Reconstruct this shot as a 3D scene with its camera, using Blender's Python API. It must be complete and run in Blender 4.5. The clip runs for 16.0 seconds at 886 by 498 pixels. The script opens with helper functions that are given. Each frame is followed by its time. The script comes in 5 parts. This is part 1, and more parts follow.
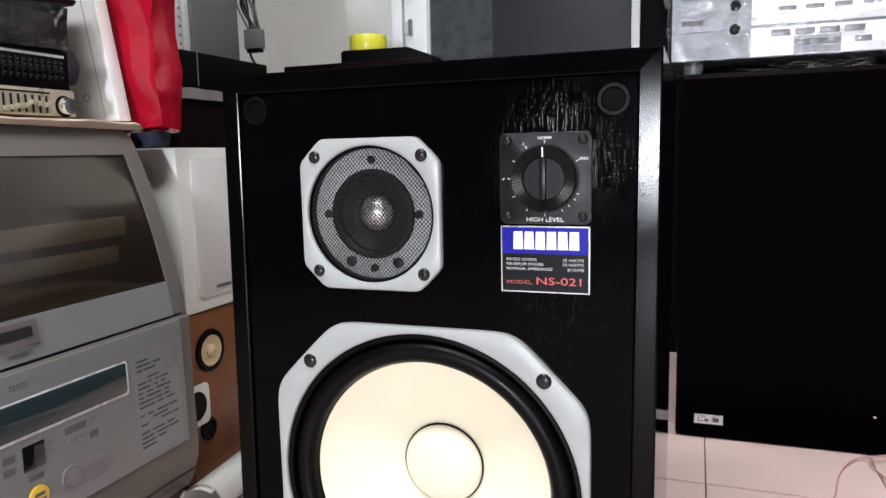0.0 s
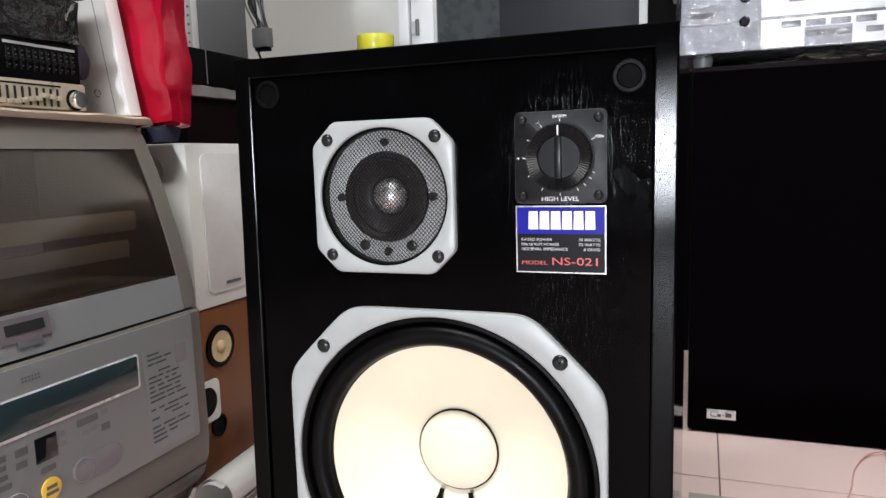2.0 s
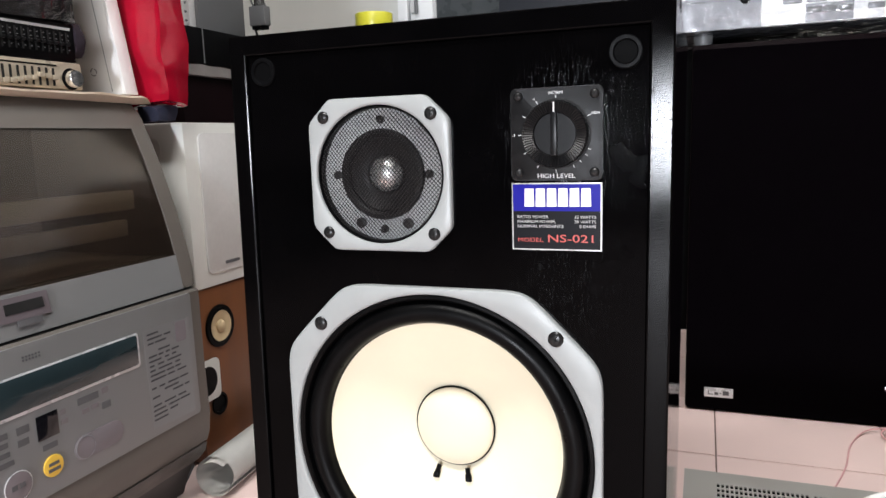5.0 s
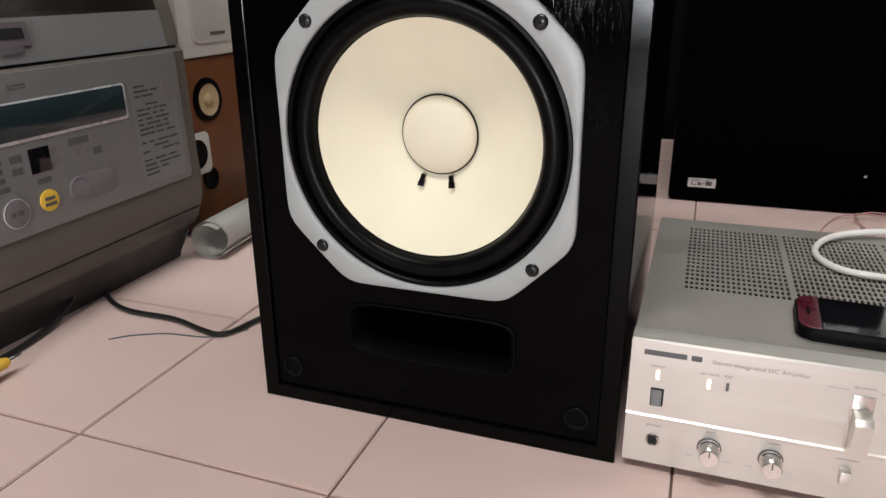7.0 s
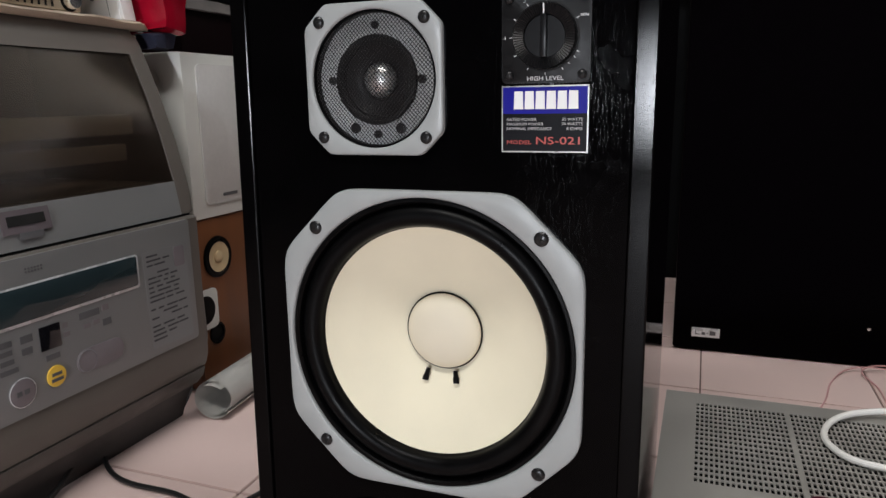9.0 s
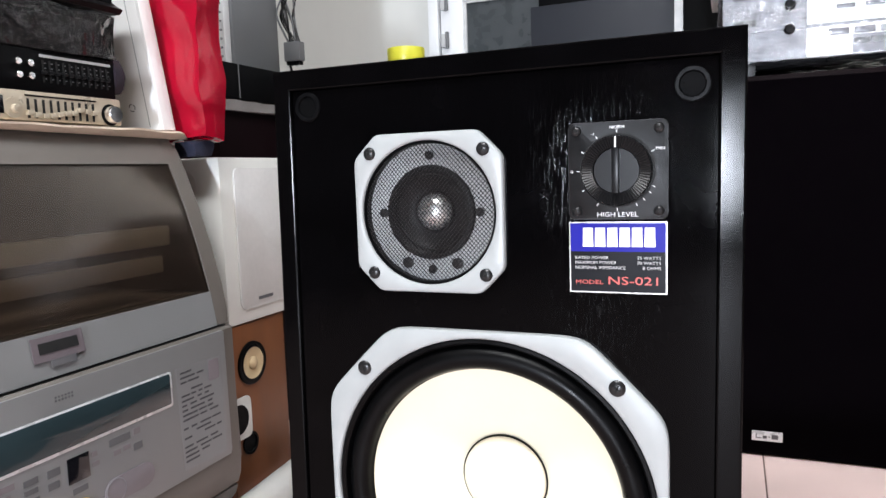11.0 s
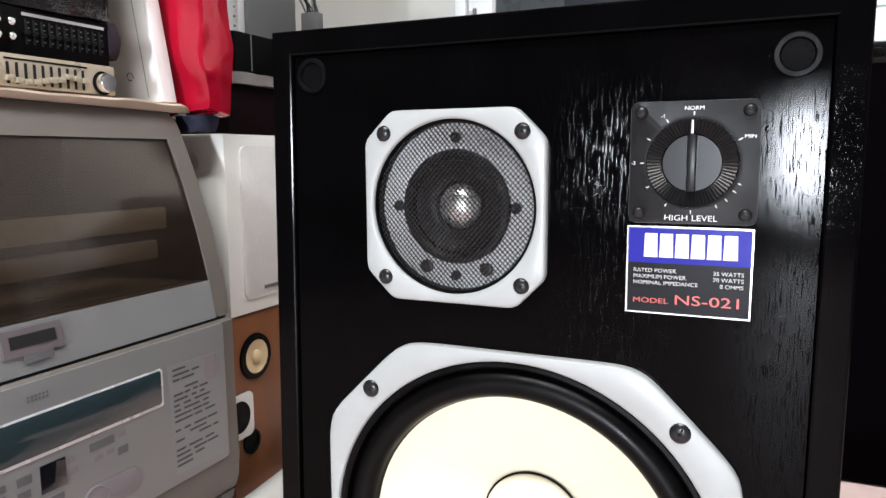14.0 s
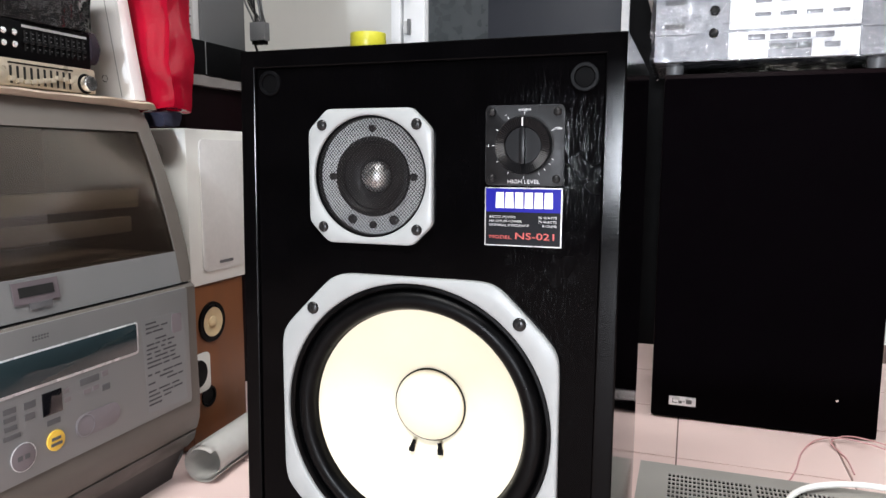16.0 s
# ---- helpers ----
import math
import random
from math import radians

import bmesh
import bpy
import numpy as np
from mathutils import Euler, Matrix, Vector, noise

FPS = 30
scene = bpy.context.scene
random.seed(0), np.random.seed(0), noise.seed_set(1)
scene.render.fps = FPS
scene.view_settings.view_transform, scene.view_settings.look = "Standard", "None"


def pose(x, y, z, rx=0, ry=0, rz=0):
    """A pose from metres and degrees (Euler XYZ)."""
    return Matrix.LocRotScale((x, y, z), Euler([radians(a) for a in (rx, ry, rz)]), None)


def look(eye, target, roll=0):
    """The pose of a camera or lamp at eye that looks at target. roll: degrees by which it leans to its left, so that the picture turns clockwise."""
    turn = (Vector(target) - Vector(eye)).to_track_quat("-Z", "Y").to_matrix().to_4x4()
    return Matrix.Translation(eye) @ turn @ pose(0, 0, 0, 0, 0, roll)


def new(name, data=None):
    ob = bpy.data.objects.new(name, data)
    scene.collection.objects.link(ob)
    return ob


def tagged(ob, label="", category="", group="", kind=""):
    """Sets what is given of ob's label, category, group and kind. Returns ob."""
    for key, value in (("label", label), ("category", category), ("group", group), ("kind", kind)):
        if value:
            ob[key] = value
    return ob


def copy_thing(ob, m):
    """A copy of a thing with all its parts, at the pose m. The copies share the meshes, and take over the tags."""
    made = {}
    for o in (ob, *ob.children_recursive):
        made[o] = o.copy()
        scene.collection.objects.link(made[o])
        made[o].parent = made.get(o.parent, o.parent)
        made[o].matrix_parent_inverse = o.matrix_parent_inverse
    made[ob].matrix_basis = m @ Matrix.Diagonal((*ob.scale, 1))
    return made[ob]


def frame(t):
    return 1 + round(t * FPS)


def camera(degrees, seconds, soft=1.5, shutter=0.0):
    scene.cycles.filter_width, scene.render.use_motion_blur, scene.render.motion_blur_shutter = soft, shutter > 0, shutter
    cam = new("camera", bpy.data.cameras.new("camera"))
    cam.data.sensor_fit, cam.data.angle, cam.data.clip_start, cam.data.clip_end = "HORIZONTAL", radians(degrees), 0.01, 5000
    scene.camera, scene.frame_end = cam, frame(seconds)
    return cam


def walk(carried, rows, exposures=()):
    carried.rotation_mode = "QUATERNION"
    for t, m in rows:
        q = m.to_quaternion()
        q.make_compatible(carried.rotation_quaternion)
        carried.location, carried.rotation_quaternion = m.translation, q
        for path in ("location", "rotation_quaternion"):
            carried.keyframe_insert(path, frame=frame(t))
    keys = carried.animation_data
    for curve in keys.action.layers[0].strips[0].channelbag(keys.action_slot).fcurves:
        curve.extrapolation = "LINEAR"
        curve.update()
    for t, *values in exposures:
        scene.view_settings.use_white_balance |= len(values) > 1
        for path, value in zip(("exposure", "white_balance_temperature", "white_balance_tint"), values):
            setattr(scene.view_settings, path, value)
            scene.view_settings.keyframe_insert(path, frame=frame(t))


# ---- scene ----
cam = camera(64.3, 16.0)
PATH = [
    (0, (0.212, -0.53, 0.571), (-0.462, 1.334, 0.302), -1.3),
    (0.5, (0.214, -0.526, 0.571), (-0.455, 1.34, 0.305), -1.9),
    (1, (0.211, -0.527, 0.565), (-0.456, 1.337, 0.283), -1.1),
    (1.5, (0.207, -0.528, 0.561), (-0.501, 1.326, 0.31), -0.9),
    (2, (0.205, -0.531, 0.552), (-0.486, 1.329, 0.298), -1.7),
    (2.5, (0.207, -0.537, 0.539), (-0.475, 1.318, 0.233), -1.2),
    (3, (0.217, -0.533, 0.556), (-0.486, 1.315, 0.26), -2.2),
    (3.2, (0.219, -0.532, 0.562), (-0.469, 1.326, 0.283), -1.8),
    (5.3, (0.208, -0.531, 0.542), (-0.483, 1.317, 0.218), -1.9),
    (5.5, (0.21, -0.536, 0.532), (-0.473, 1.309, 0.173), -2.1),
    (6, (0.213, -0.553, 0.457), (-0.454, 1.226, -0.169), -2.2),
    (6.5, (0.22, -0.563, 0.433), (-0.435, 1.202, -0.241), -0.8),
    (7, (0.227, -0.568, 0.423), (-0.418, 1.188, -0.284), -0.8),
    (7.5, (0.226, -0.561, 0.423), (-0.42, 1.192, -0.288), -0.7),
    (8, (0.228, -0.562, 0.446), (-0.43, 1.222, -0.173), -0.4),
    (8.5, (0.225, -0.557, 0.451), (-0.437, 1.235, -0.141), -0.7),
    (9, (0.223, -0.555, 0.503), (-0.459, 1.28, 0.094), -0.9),
    (9.5, (0.23, -0.567, 0.52), (-0.481, 1.276, 0.21), -1.2),
    (10, (0.223, -0.584, 0.556), (-0.49, 1.274, 0.354), -1.4),
    (10.2, (0.217, -0.582, 0.553), (-0.5, 1.273, 0.348), -1.7),
    (12.3, (0.122, -0.39, 0.554), (-0.692, 1.422, 0.322), -1.3),
    (12.5, (0.12, -0.391, 0.553), (-0.696, 1.42, 0.317), -1.3),
    (13, (0.123, -0.394, 0.551), (-0.69, 1.417, 0.307), -1.2),
    (13.5, (0.127, -0.403, 0.549), (-0.67, 1.414, 0.293), -0.5),
    (14, (0.137, -0.423, 0.555), (-0.666, 1.39, 0.294), -0.3),
    (14.5, (0.155, -0.435, 0.536), (-0.597, 1.395, 0.246), -0.2),
    (15, (0.185, -0.447, 0.529), (-0.514, 1.395, 0.185), -0.2),
    (15.5, (0.21, -0.528, 0.544), (-0.509, 1.314, 0.245), -0.5),
    (16, (0.241, -0.605, 0.539), (-0.414, 1.267, 0.285), 0.2),
]
EXPOSURES = [(0.0, 0.26, 6050, 10), (3.2, 0.26, 6150, 10), (5.5, 0.3, 6200, 10), (6.5, -0.15, 6350, 10), (7.0, -0.35, 6400, 10), (8.5, -0.45, 6400, 10), (9.0, -0.58, 6200, 10), (9.6, 0.0, 6000, 10), (10.2, 0.42, 5900, 10), (12.5, 0.68, 6050, 10), (16.0, 0.48, 6100, 10)]
walk(cam, [(t, look(eye, target, roll)) for t, eye, target, roll in PATH], EXPOSURES)

# ---- world and lamps ----
world = bpy.data.worlds.new("world")
scene.world = world
world.use_nodes = True
world.node_tree.nodes["Background"].inputs["Color"].default_value = (0.75, 0.85, 1.0, 1)
world.node_tree.nodes["Background"].inputs["Strength"].default_value = 0.15


def area_lamp(name, m, sx, sy, watts, colour, spread=180):
    d = bpy.data.lights.new(name, "AREA")
    d.shape, d.size, d.size_y, d.energy, d.color = "RECTANGLE", sx, sy, watts, colour
    d.spread = radians(spread)
    ob = new(name, d)
    ob.matrix_world = m
    return ob


area_lamp("ceiling_lamp_light", look((0.0, -1.15, 2.48), (0.0, -1.149, 0.0)), 1.2, 0.22, 49, (1.0, 0.96, 0.9))
# added overhead fill that brightens the floor behind the amplifier
area_lamp("rear_fill_light", look((0.55, 0.75, 2.48), (0.55, 0.751, 0.0)), 1.2, 0.22, 17, (1.0, 0.97, 0.92))
# narrow beam placed and sized to give the black loudspeaker its glare
area_lamp("window_glare_light", look((0.41, -4.53, 0.54), (0.41, 0.0, 0.54)), 0.21, 0.52, 24, (0.95, 0.97, 1.0), 75)


# ---- materials ----
def mat(name, colour, rough=0.5, metal=0.0, spread=0.12, scale=30.0, bump=0.0, bump_scale=200.0, stretch=(1, 1, 1), coat=0.0, rough_spread=0.1, spec=0.5, per_object=0.0):
    m = bpy.data.materials.new(name)
    m.use_nodes = True
    nt = m.node_tree
    b = nt.nodes["Principled BSDF"]
    co = nt.nodes.new("ShaderNodeTexCoord")
    mp = nt.nodes.new("ShaderNodeMapping")
    mp.inputs["Scale"].default_value = stretch
    nt.links.new(co.outputs["Object"], mp.inputs["Vector"])
    n1 = nt.nodes.new("ShaderNodeTexNoise")
    n1.inputs["Scale"].default_value, n1.inputs["Detail"].default_value = scale, 6
    nt.links.new(mp.outputs["Vector"], n1.inputs["Vector"])
    n0 = nt.nodes.new("ShaderNodeTexNoise")
    n0.inputs["Scale"].default_value, n0.inputs["Detail"].default_value = scale * 0.17, 3
    nt.links.new(mp.outputs["Vector"], n0.inputs["Vector"])
    add = nt.nodes.new("ShaderNodeMath")
    add.operation = "ADD"
    nt.links.new(n1.outputs["Fac"], add.inputs[0])
    nt.links.new(n0.outputs["Fac"], add.inputs[1])
    val = add.outputs[0]
    if per_object:
        oi = nt.nodes.new("ShaderNodeObjectInfo")
        mul = nt.nodes.new("ShaderNodeMath")
        mul.operation = "MULTIPLY_ADD"
        mul.inputs[1].default_value = per_object
        nt.links.new(oi.outputs["Random"], mul.inputs[0])
        nt.links.new(val, mul.inputs[2])
        val = mul.outputs[0]
    ramp = nt.nodes.new("ShaderNodeMapRange")
    ramp.inputs["From Min"].default_value, ramp.inputs["From Max"].default_value = 0.6, 1.4 + per_object
    ramp.inputs["To Min"].default_value, ramp.inputs["To Max"].default_value = 1 - spread, 1 + spread
    nt.links.new(val, ramp.inputs["Value"])
    mix = nt.nodes.new("ShaderNodeVectorMath")
    mix.operation = "SCALE"
    mix.inputs[0].default_value = colour[:3]
    nt.links.new(ramp.outputs[0], mix.inputs["Scale"])
    nt.links.new(mix.outputs[0], b.inputs["Base Color"])
    rr = nt.nodes.new("ShaderNodeMapRange")
    rr.inputs["From Min"].default_value, rr.inputs["From Max"].default_value = 0.3, 0.7
    rr.inputs["To Min"].default_value, rr.inputs["To Max"].default_value = max(rough - rough_spread, 0.02), min(rough + rough_spread, 1)
    nt.links.new(n1.outputs["Fac"], rr.inputs["Value"])
    nt.links.new(rr.outputs[0], b.inputs["Roughness"])
    b.inputs["Metallic"].default_value = metal
    b.inputs["Coat Weight"].default_value = coat
    b.inputs["Coat Roughness"].default_value = 0.08
    b.inputs["Specular IOR Level"].default_value = spec
    if bump:
        n2 = nt.nodes.new("ShaderNodeTexNoise")
        n2.inputs["Scale"].default_value, n2.inputs["Detail"].default_value = bump_scale, 4
        nt.links.new(mp.outputs["Vector"], n2.inputs["Vector"])
        bp = nt.nodes.new("ShaderNodeBump")
        bp.inputs["Strength"].default_value, bp.inputs["Distance"].default_value = bump, 0.001
        nt.links.new(n2.outputs["Fac"], bp.inputs["Height"])
        nt.links.new(bp.outputs["Normal"], b.inputs["Normal"])
    return m


def film_mat(name, tint, gloss_rough, clear, bump=0.6, bump_scale=40.0, haze=0.0, haze_colour=(0.5, 0.5, 0.5), ior=1.45):
    """Clear sheet: transparent, with a glossy skin."""
    m = bpy.data.materials.new(name)
    m.use_nodes = True
    nt = m.node_tree
    out = nt.nodes["Material Output"]
    tr = nt.nodes.new("ShaderNodeBsdfTransparent")
    tr.inputs["Color"].default_value = (*tint, 1)
    gl = nt.nodes.new("ShaderNodeBsdfGlossy")
    gl.inputs["Roughness"].default_value = gloss_rough
    fr = nt.nodes.new("ShaderNodeFresnel")
    fr.inputs["IOR"].default_value = ior
    ad = nt.nodes.new("ShaderNodeMath")
    ad.operation = "ADD"
    ad.inputs[1].default_value = 1 - clear
    nt.links.new(fr.outputs[0], ad.inputs[0])
    mx = nt.nodes.new("ShaderNodeMixShader")
    nt.links.new(ad.outputs[0], mx.inputs[0])
    df = nt.nodes.new("ShaderNodeBsdfDiffuse")
    df.inputs["Color"].default_value = (*haze_colour, 1)
    hz = nt.nodes.new("ShaderNodeMixShader")
    hz.inputs[0].default_value = haze
    nt.links.new(tr.outputs[0], hz.inputs[1])
    nt.links.new(df.outputs[0], hz.inputs[2])
    nt.links.new(hz.outputs[0], mx.inputs[1])
    nt.links.new(gl.outputs[0], mx.inputs[2])
    nt.links.new(mx.outputs[0], out.inputs["Surface"])
    if bump:
        tc = nt.nodes.new("ShaderNodeTexCoord")
        nz = nt.nodes.new("ShaderNodeTexNoise")
        nz.inputs["Scale"].default_value = bump_scale
        nz.inputs["Distortion"].default_value = 1.5
        nt.links.new(tc.outputs["Object"], nz.inputs["Vector"])
        bp = nt.nodes.new("ShaderNodeBump")
        bp.inputs["Strength"].default_value, bp.inputs["Distance"].default_value = bump, 0.01
        nt.links.new(nz.outputs["Fac"], bp.inputs["Height"])
        nt.links.new(bp.outputs["Normal"], gl.inputs["Normal"])
        nt.links.new(bp.outputs["Normal"], fr.inputs["Normal"])
    return m


def lacquer(name, colour, ior, rough, pore_scale, stretch, depth, lo, hi, wave=0.0):
    """Dark lacquered veneer: near-black body under a clear skin, with sparse raised grain."""
    m = bpy.data.materials.new(name)
    m.use_nodes = True
    nt = m.node_tree
    nt.nodes.remove(nt.nodes["Principled BSDF"])
    tc = nt.nodes.new("ShaderNodeTexCoord")
    mp = nt.nodes.new("ShaderNodeMapping")
    mp.inputs["Scale"].default_value = stretch
    nt.links.new(tc.outputs["Object"], mp.inputs["Vector"])
    grain = nt.nodes.new("ShaderNodeTexNoise")
    grain.inputs["Scale"].default_value, grain.inputs["Detail"].default_value = pore_scale, 2
    nt.links.new(mp.outputs["Vector"], grain.inputs["Vector"])
    cloud = nt.nodes.new("ShaderNodeTexNoise")
    cloud.inputs["Scale"].default_value, cloud.inputs["Detail"].default_value = 28, 3
    nt.links.new(tc.outputs["Object"], cloud.inputs["Vector"])
    tone = nt.nodes.new("ShaderNodeMapRange")
    tone.inputs["To Min"].default_value, tone.inputs["To Max"].default_value = 0.5, 1.5
    nt.links.new(cloud.outputs["Fac"], tone.inputs["Value"])
    col = nt.nodes.new("ShaderNodeVectorMath")
    col.operation = "SCALE"
    col.inputs[0].default_value = colour
    nt.links.new(tone.outputs[0], col.inputs["Scale"])
    body = nt.nodes.new("ShaderNodeBsdfDiffuse")
    nt.links.new(col.outputs[0], body.inputs["Color"])
    rg = nt.nodes.new("ShaderNodeMapRange")
    rg.inputs["From Min"].default_value, rg.inputs["From Max"].default_value = lo, hi
    nt.links.new(grain.outputs["Fac"], rg.inputs["Value"])
    b1 = nt.nodes.new("ShaderNodeBump")
    b1.inputs["Strength"].default_value, b1.inputs["Distance"].default_value = wave, 0.002
    nt.links.new(cloud.outputs["Fac"], b1.inputs["Height"])
    b2 = nt.nodes.new("ShaderNodeBump")
    b2.inputs["Strength"].default_value, b2.inputs["Distance"].default_value = depth, 0.0012
    nt.links.new(rg.outputs[0], b2.inputs["Height"])
    nt.links.new(b1.outputs["Normal"], b2.inputs["Normal"])
    skin = nt.nodes.new("ShaderNodeBsdfAnisotropic")
    skin.distribution = "BECKMANN"
    skin.inputs["Color"].default_value = (1, 1, 1, 1)
    rr = nt.nodes.new("ShaderNodeMapRange")
    rr.inputs["To Min"].default_value, rr.inputs["To Max"].default_value = rough * 0.75, rough * 1.25
    nt.links.new(cloud.outputs["Fac"], rr.inputs["Value"])
    nt.links.new(rr.outputs[0], skin.inputs["Roughness"])
    nt.links.new(b2.outputs["Normal"], skin.inputs["Normal"])
    fr = nt.nodes.new("ShaderNodeFresnel")
    fr.inputs["IOR"].default_value = ior
    mx = nt.nodes.new("ShaderNodeMixShader")
    nt.links.new(fr.outputs[0], mx.inputs[0])
    nt.links.new(body.outputs[0], mx.inputs[1])
    nt.links.new(skin.outputs[0], mx.inputs[2])
    nt.links.new(mx.outputs[0], nt.nodes["Material Output"].inputs["Surface"])
    return m


def glow_mat(name, colour, strength):
    m = mat(name, colour, 0.4)
    b = m.node_tree.nodes["Principled BSDF"]
    b.inputs["Emission Color"].default_value = (*colour, 1)
    b.inputs["Emission Strength"].default_value = strength
    return m


M_GRAIN = lacquer("black_stained_wood", (0.0012, 0.0011, 0.0013), 1.135, 0.13, 1900, (1, 1, 0.06), 0.125, 0.60, 0.76, 0.02)
M_SIDE = lacquer("black_lacquer", (0.0012, 0.0011, 0.0013), 1.17, 0.15, 1500, (1, 1, 0.3), 0.045, 0.62, 0.76, 0.015)
M_BLACK = mat("black_plastic", (0.0022, 0.0022, 0.0026), 0.42, spec=0.08, spread=0.2, scale=80, bump=0.08, bump_scale=900)
M_PANEL = mat("charcoal_plastic", (0.0055, 0.0055, 0.006), 0.42, spec=0.24, spread=0.15, scale=90, bump=0.15, bump_scale=1400)
M_DIAL = mat("grey_dial_plastic", (0.006, 0.006, 0.0066), 0.30, spec=0.16, spread=0.12, scale=300, rough_spread=0.03, bump=0.03, bump_scale=900)
M_RUBBER = mat("black_rubber", (0.0016, 0.0016, 0.0018), 0.36, spec=0.1, spread=0.2, scale=50, bump=0.05, bump_scale=500)
M_DARK = mat("dark_void", (0.004, 0.004, 0.004), 0.8)
M_BEZEL = mat("grey_cast_metal_paint", (0.345, 0.362, 0.360), 0.42, spread=0.07, scale=40, bump=0.06, bump_scale=1500, rough_spread=0.06)
M_CONE = mat("cream_paper_cone", (0.81, 0.757, 0.585), 0.75, spread=0.05, scale=22, bump=0.10, bump_scale=600)
M_SOFTPRINT = mat("soft_grey_print", (0.27, 0.26, 0.25), 0.5)
M_OLDCONE = mat("yellowed_cone", (0.60, 0.46, 0.27), 0.7, spread=0.1, scale=60)
M_CAP = mat("cream_dust_cap", (0.74, 0.68, 0.54), 0.6, spread=0.05, scale=30, bump=0.06, bump_scale=600)
M_TWPLATE = mat("pale_grey_plate", (0.52, 0.54, 0.545), 0.5, spread=0.06, scale=60)
M_DOME = mat("silver_dome", (0.80, 0.80, 0.79), 0.30, metal=0.85, spread=0.1, scale=120)
M_MESH = mat("black_wire", (0.015, 0.015, 0.016), 0.35, metal=0.4)
M_SCREW = mat("black_screw", (0.02, 0.02, 0.021), 0.3, metal=0.5)
M_WHITE = mat("white_print", (0.82, 0.82, 0.82), 0.5, spread=0.03)
M_PRINT = mat("grey_print", (0.5, 0.5, 0.5), 0.5, spread=0.03)
M_BLUE = mat("blue_print", (0.010, 0.009, 0.24), 0.35, spec=0.12, spread=0.08)
M_LABEL = mat("dark_label", (0.008, 0.008, 0.010), 0.35, spec=0.09, spread=0.1)
M_RED = mat("red_print", (0.52, 0.075, 0.06), 0.4, spread=0.05)
M_FOIL = mat("silver_foil_edge", (0.48, 0.47, 0.45), 0.3, metal=0.6)
M_TILE = mat("pink_beige_tile", (0.76, 0.585, 0.545), 0.44, spread=0.06, scale=9, bump=0.03, bump_scale=60, rough_spread=0.08, per_object=0.25)
M_GROUT = mat("brown_grout", (0.16, 0.105, 0.085), 0.85, spread=0.3, scale=60)
M_WALL = mat("grey_white_plaster", (0.76, 0.76, 0.72), 0.8, spread=0.08, scale=5, bump=0.1, bump_scale=90, stretch=(1, 1, 0.35))
# unseen closing walls, made dark so that glossy black fronts reflect little
M_FARWALL = mat("dark_unseen_wall", (0.10, 0.085, 0.07), 0.7, spread=0.15, scale=4)
M_CEIL = mat("white_ceiling", (0.5, 0.5, 0.49), 0.85, spread=0.04, scale=4)
M_FRAMEW = mat("white_door_paint", (0.88, 0.89, 0.90), 0.4, spread=0.04, scale=12)
M_FROST = mat("dark_frosted_glass", (0.055, 0.062, 0.066), 0.3, spread=0.12, scale=30, bump=0.5, bump_scale=90)
# besides the black rack, paints the darkness inside port, sockets and slots
M_DEEP = mat("deep_black_and_hollow_shade", (0.0014, 0.0014, 0.0016), 0.6, spec=0.05)
M_SLATE = mat("slate_grey_paint", (0.020, 0.022, 0.028), 0.5, spec=0.2, spread=0.08, scale=9)
M_ALU = mat("brushed_aluminium", (0.72, 0.70, 0.66), 0.34, metal=0.75, spread=0.04, scale=120, bump=0.05, bump_scale=500, stretch=(0.04, 1, 1), rough_spread=0.06)
M_COVER = mat("grey_metal_cover", (0.36, 0.345, 0.315), 0.42, metal=0.35, spread=0.10, scale=14, bump=0.06, bump_scale=900)
M_CHROME = mat("polished_metal", (0.8, 0.79, 0.77), 0.18, metal=1.0)
M_PLATE = mat("dark_mauve_plate", (0.13, 0.11, 0.12), 0.4)
M_WASHER = mat("silver_grey_plastic", (0.235, 0.238, 0.240), 0.42, metal=0.25, spread=0.05, scale=20, bump=0.05, bump_scale=1200)
M_WFRAME = mat("warm_grey_plastic", (0.122, 0.108, 0.094), 0.45, spread=0.07, scale=16, bump=0.05, bump_scale=900)
# plinth and skirt colours carry the shade under the dishwasher's body
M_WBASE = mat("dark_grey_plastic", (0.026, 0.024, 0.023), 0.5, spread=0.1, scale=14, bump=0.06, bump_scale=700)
M_WSKIRT = mat("shaded_warm_grey_plastic", (0.075, 0.067, 0.060), 0.5, spread=0.1, scale=14, bump=0.06, bump_scale=700)
# brown haze puts the bright room's reflection in as diffuse colour
M_SMOKE = film_mat("smoked_window", (0.85, 0.78, 0.72), 0.10, 0.99, bump=0.0, haze=0.05, haze_colour=(0.20, 0.15, 0.12), ior=1.28)
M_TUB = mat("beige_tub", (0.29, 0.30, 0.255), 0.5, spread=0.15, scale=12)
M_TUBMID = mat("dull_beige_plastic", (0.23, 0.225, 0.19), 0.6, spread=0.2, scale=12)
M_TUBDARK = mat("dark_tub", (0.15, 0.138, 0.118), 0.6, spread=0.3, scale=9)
M_LCD = mat("blue_grey_gloss_strip", (0.024, 0.040, 0.046), 0.12, spread=0.25, scale=8, coat=0.6)
M_YELLOW = mat("yellow_button", (0.85, 0.55, 0.07), 0.4, spread=0.05)
M_PINKGREY = mat("mauve_grey_button", (0.19, 0.165, 0.178), 0.45, spread=0.06)
M_GREYPRINT = mat("dark_grey_print", (0.10, 0.10, 0.105), 0.5, spread=0.15)
M_INK = mat("black_ink_print", (0.05, 0.05, 0.055), 0.5)
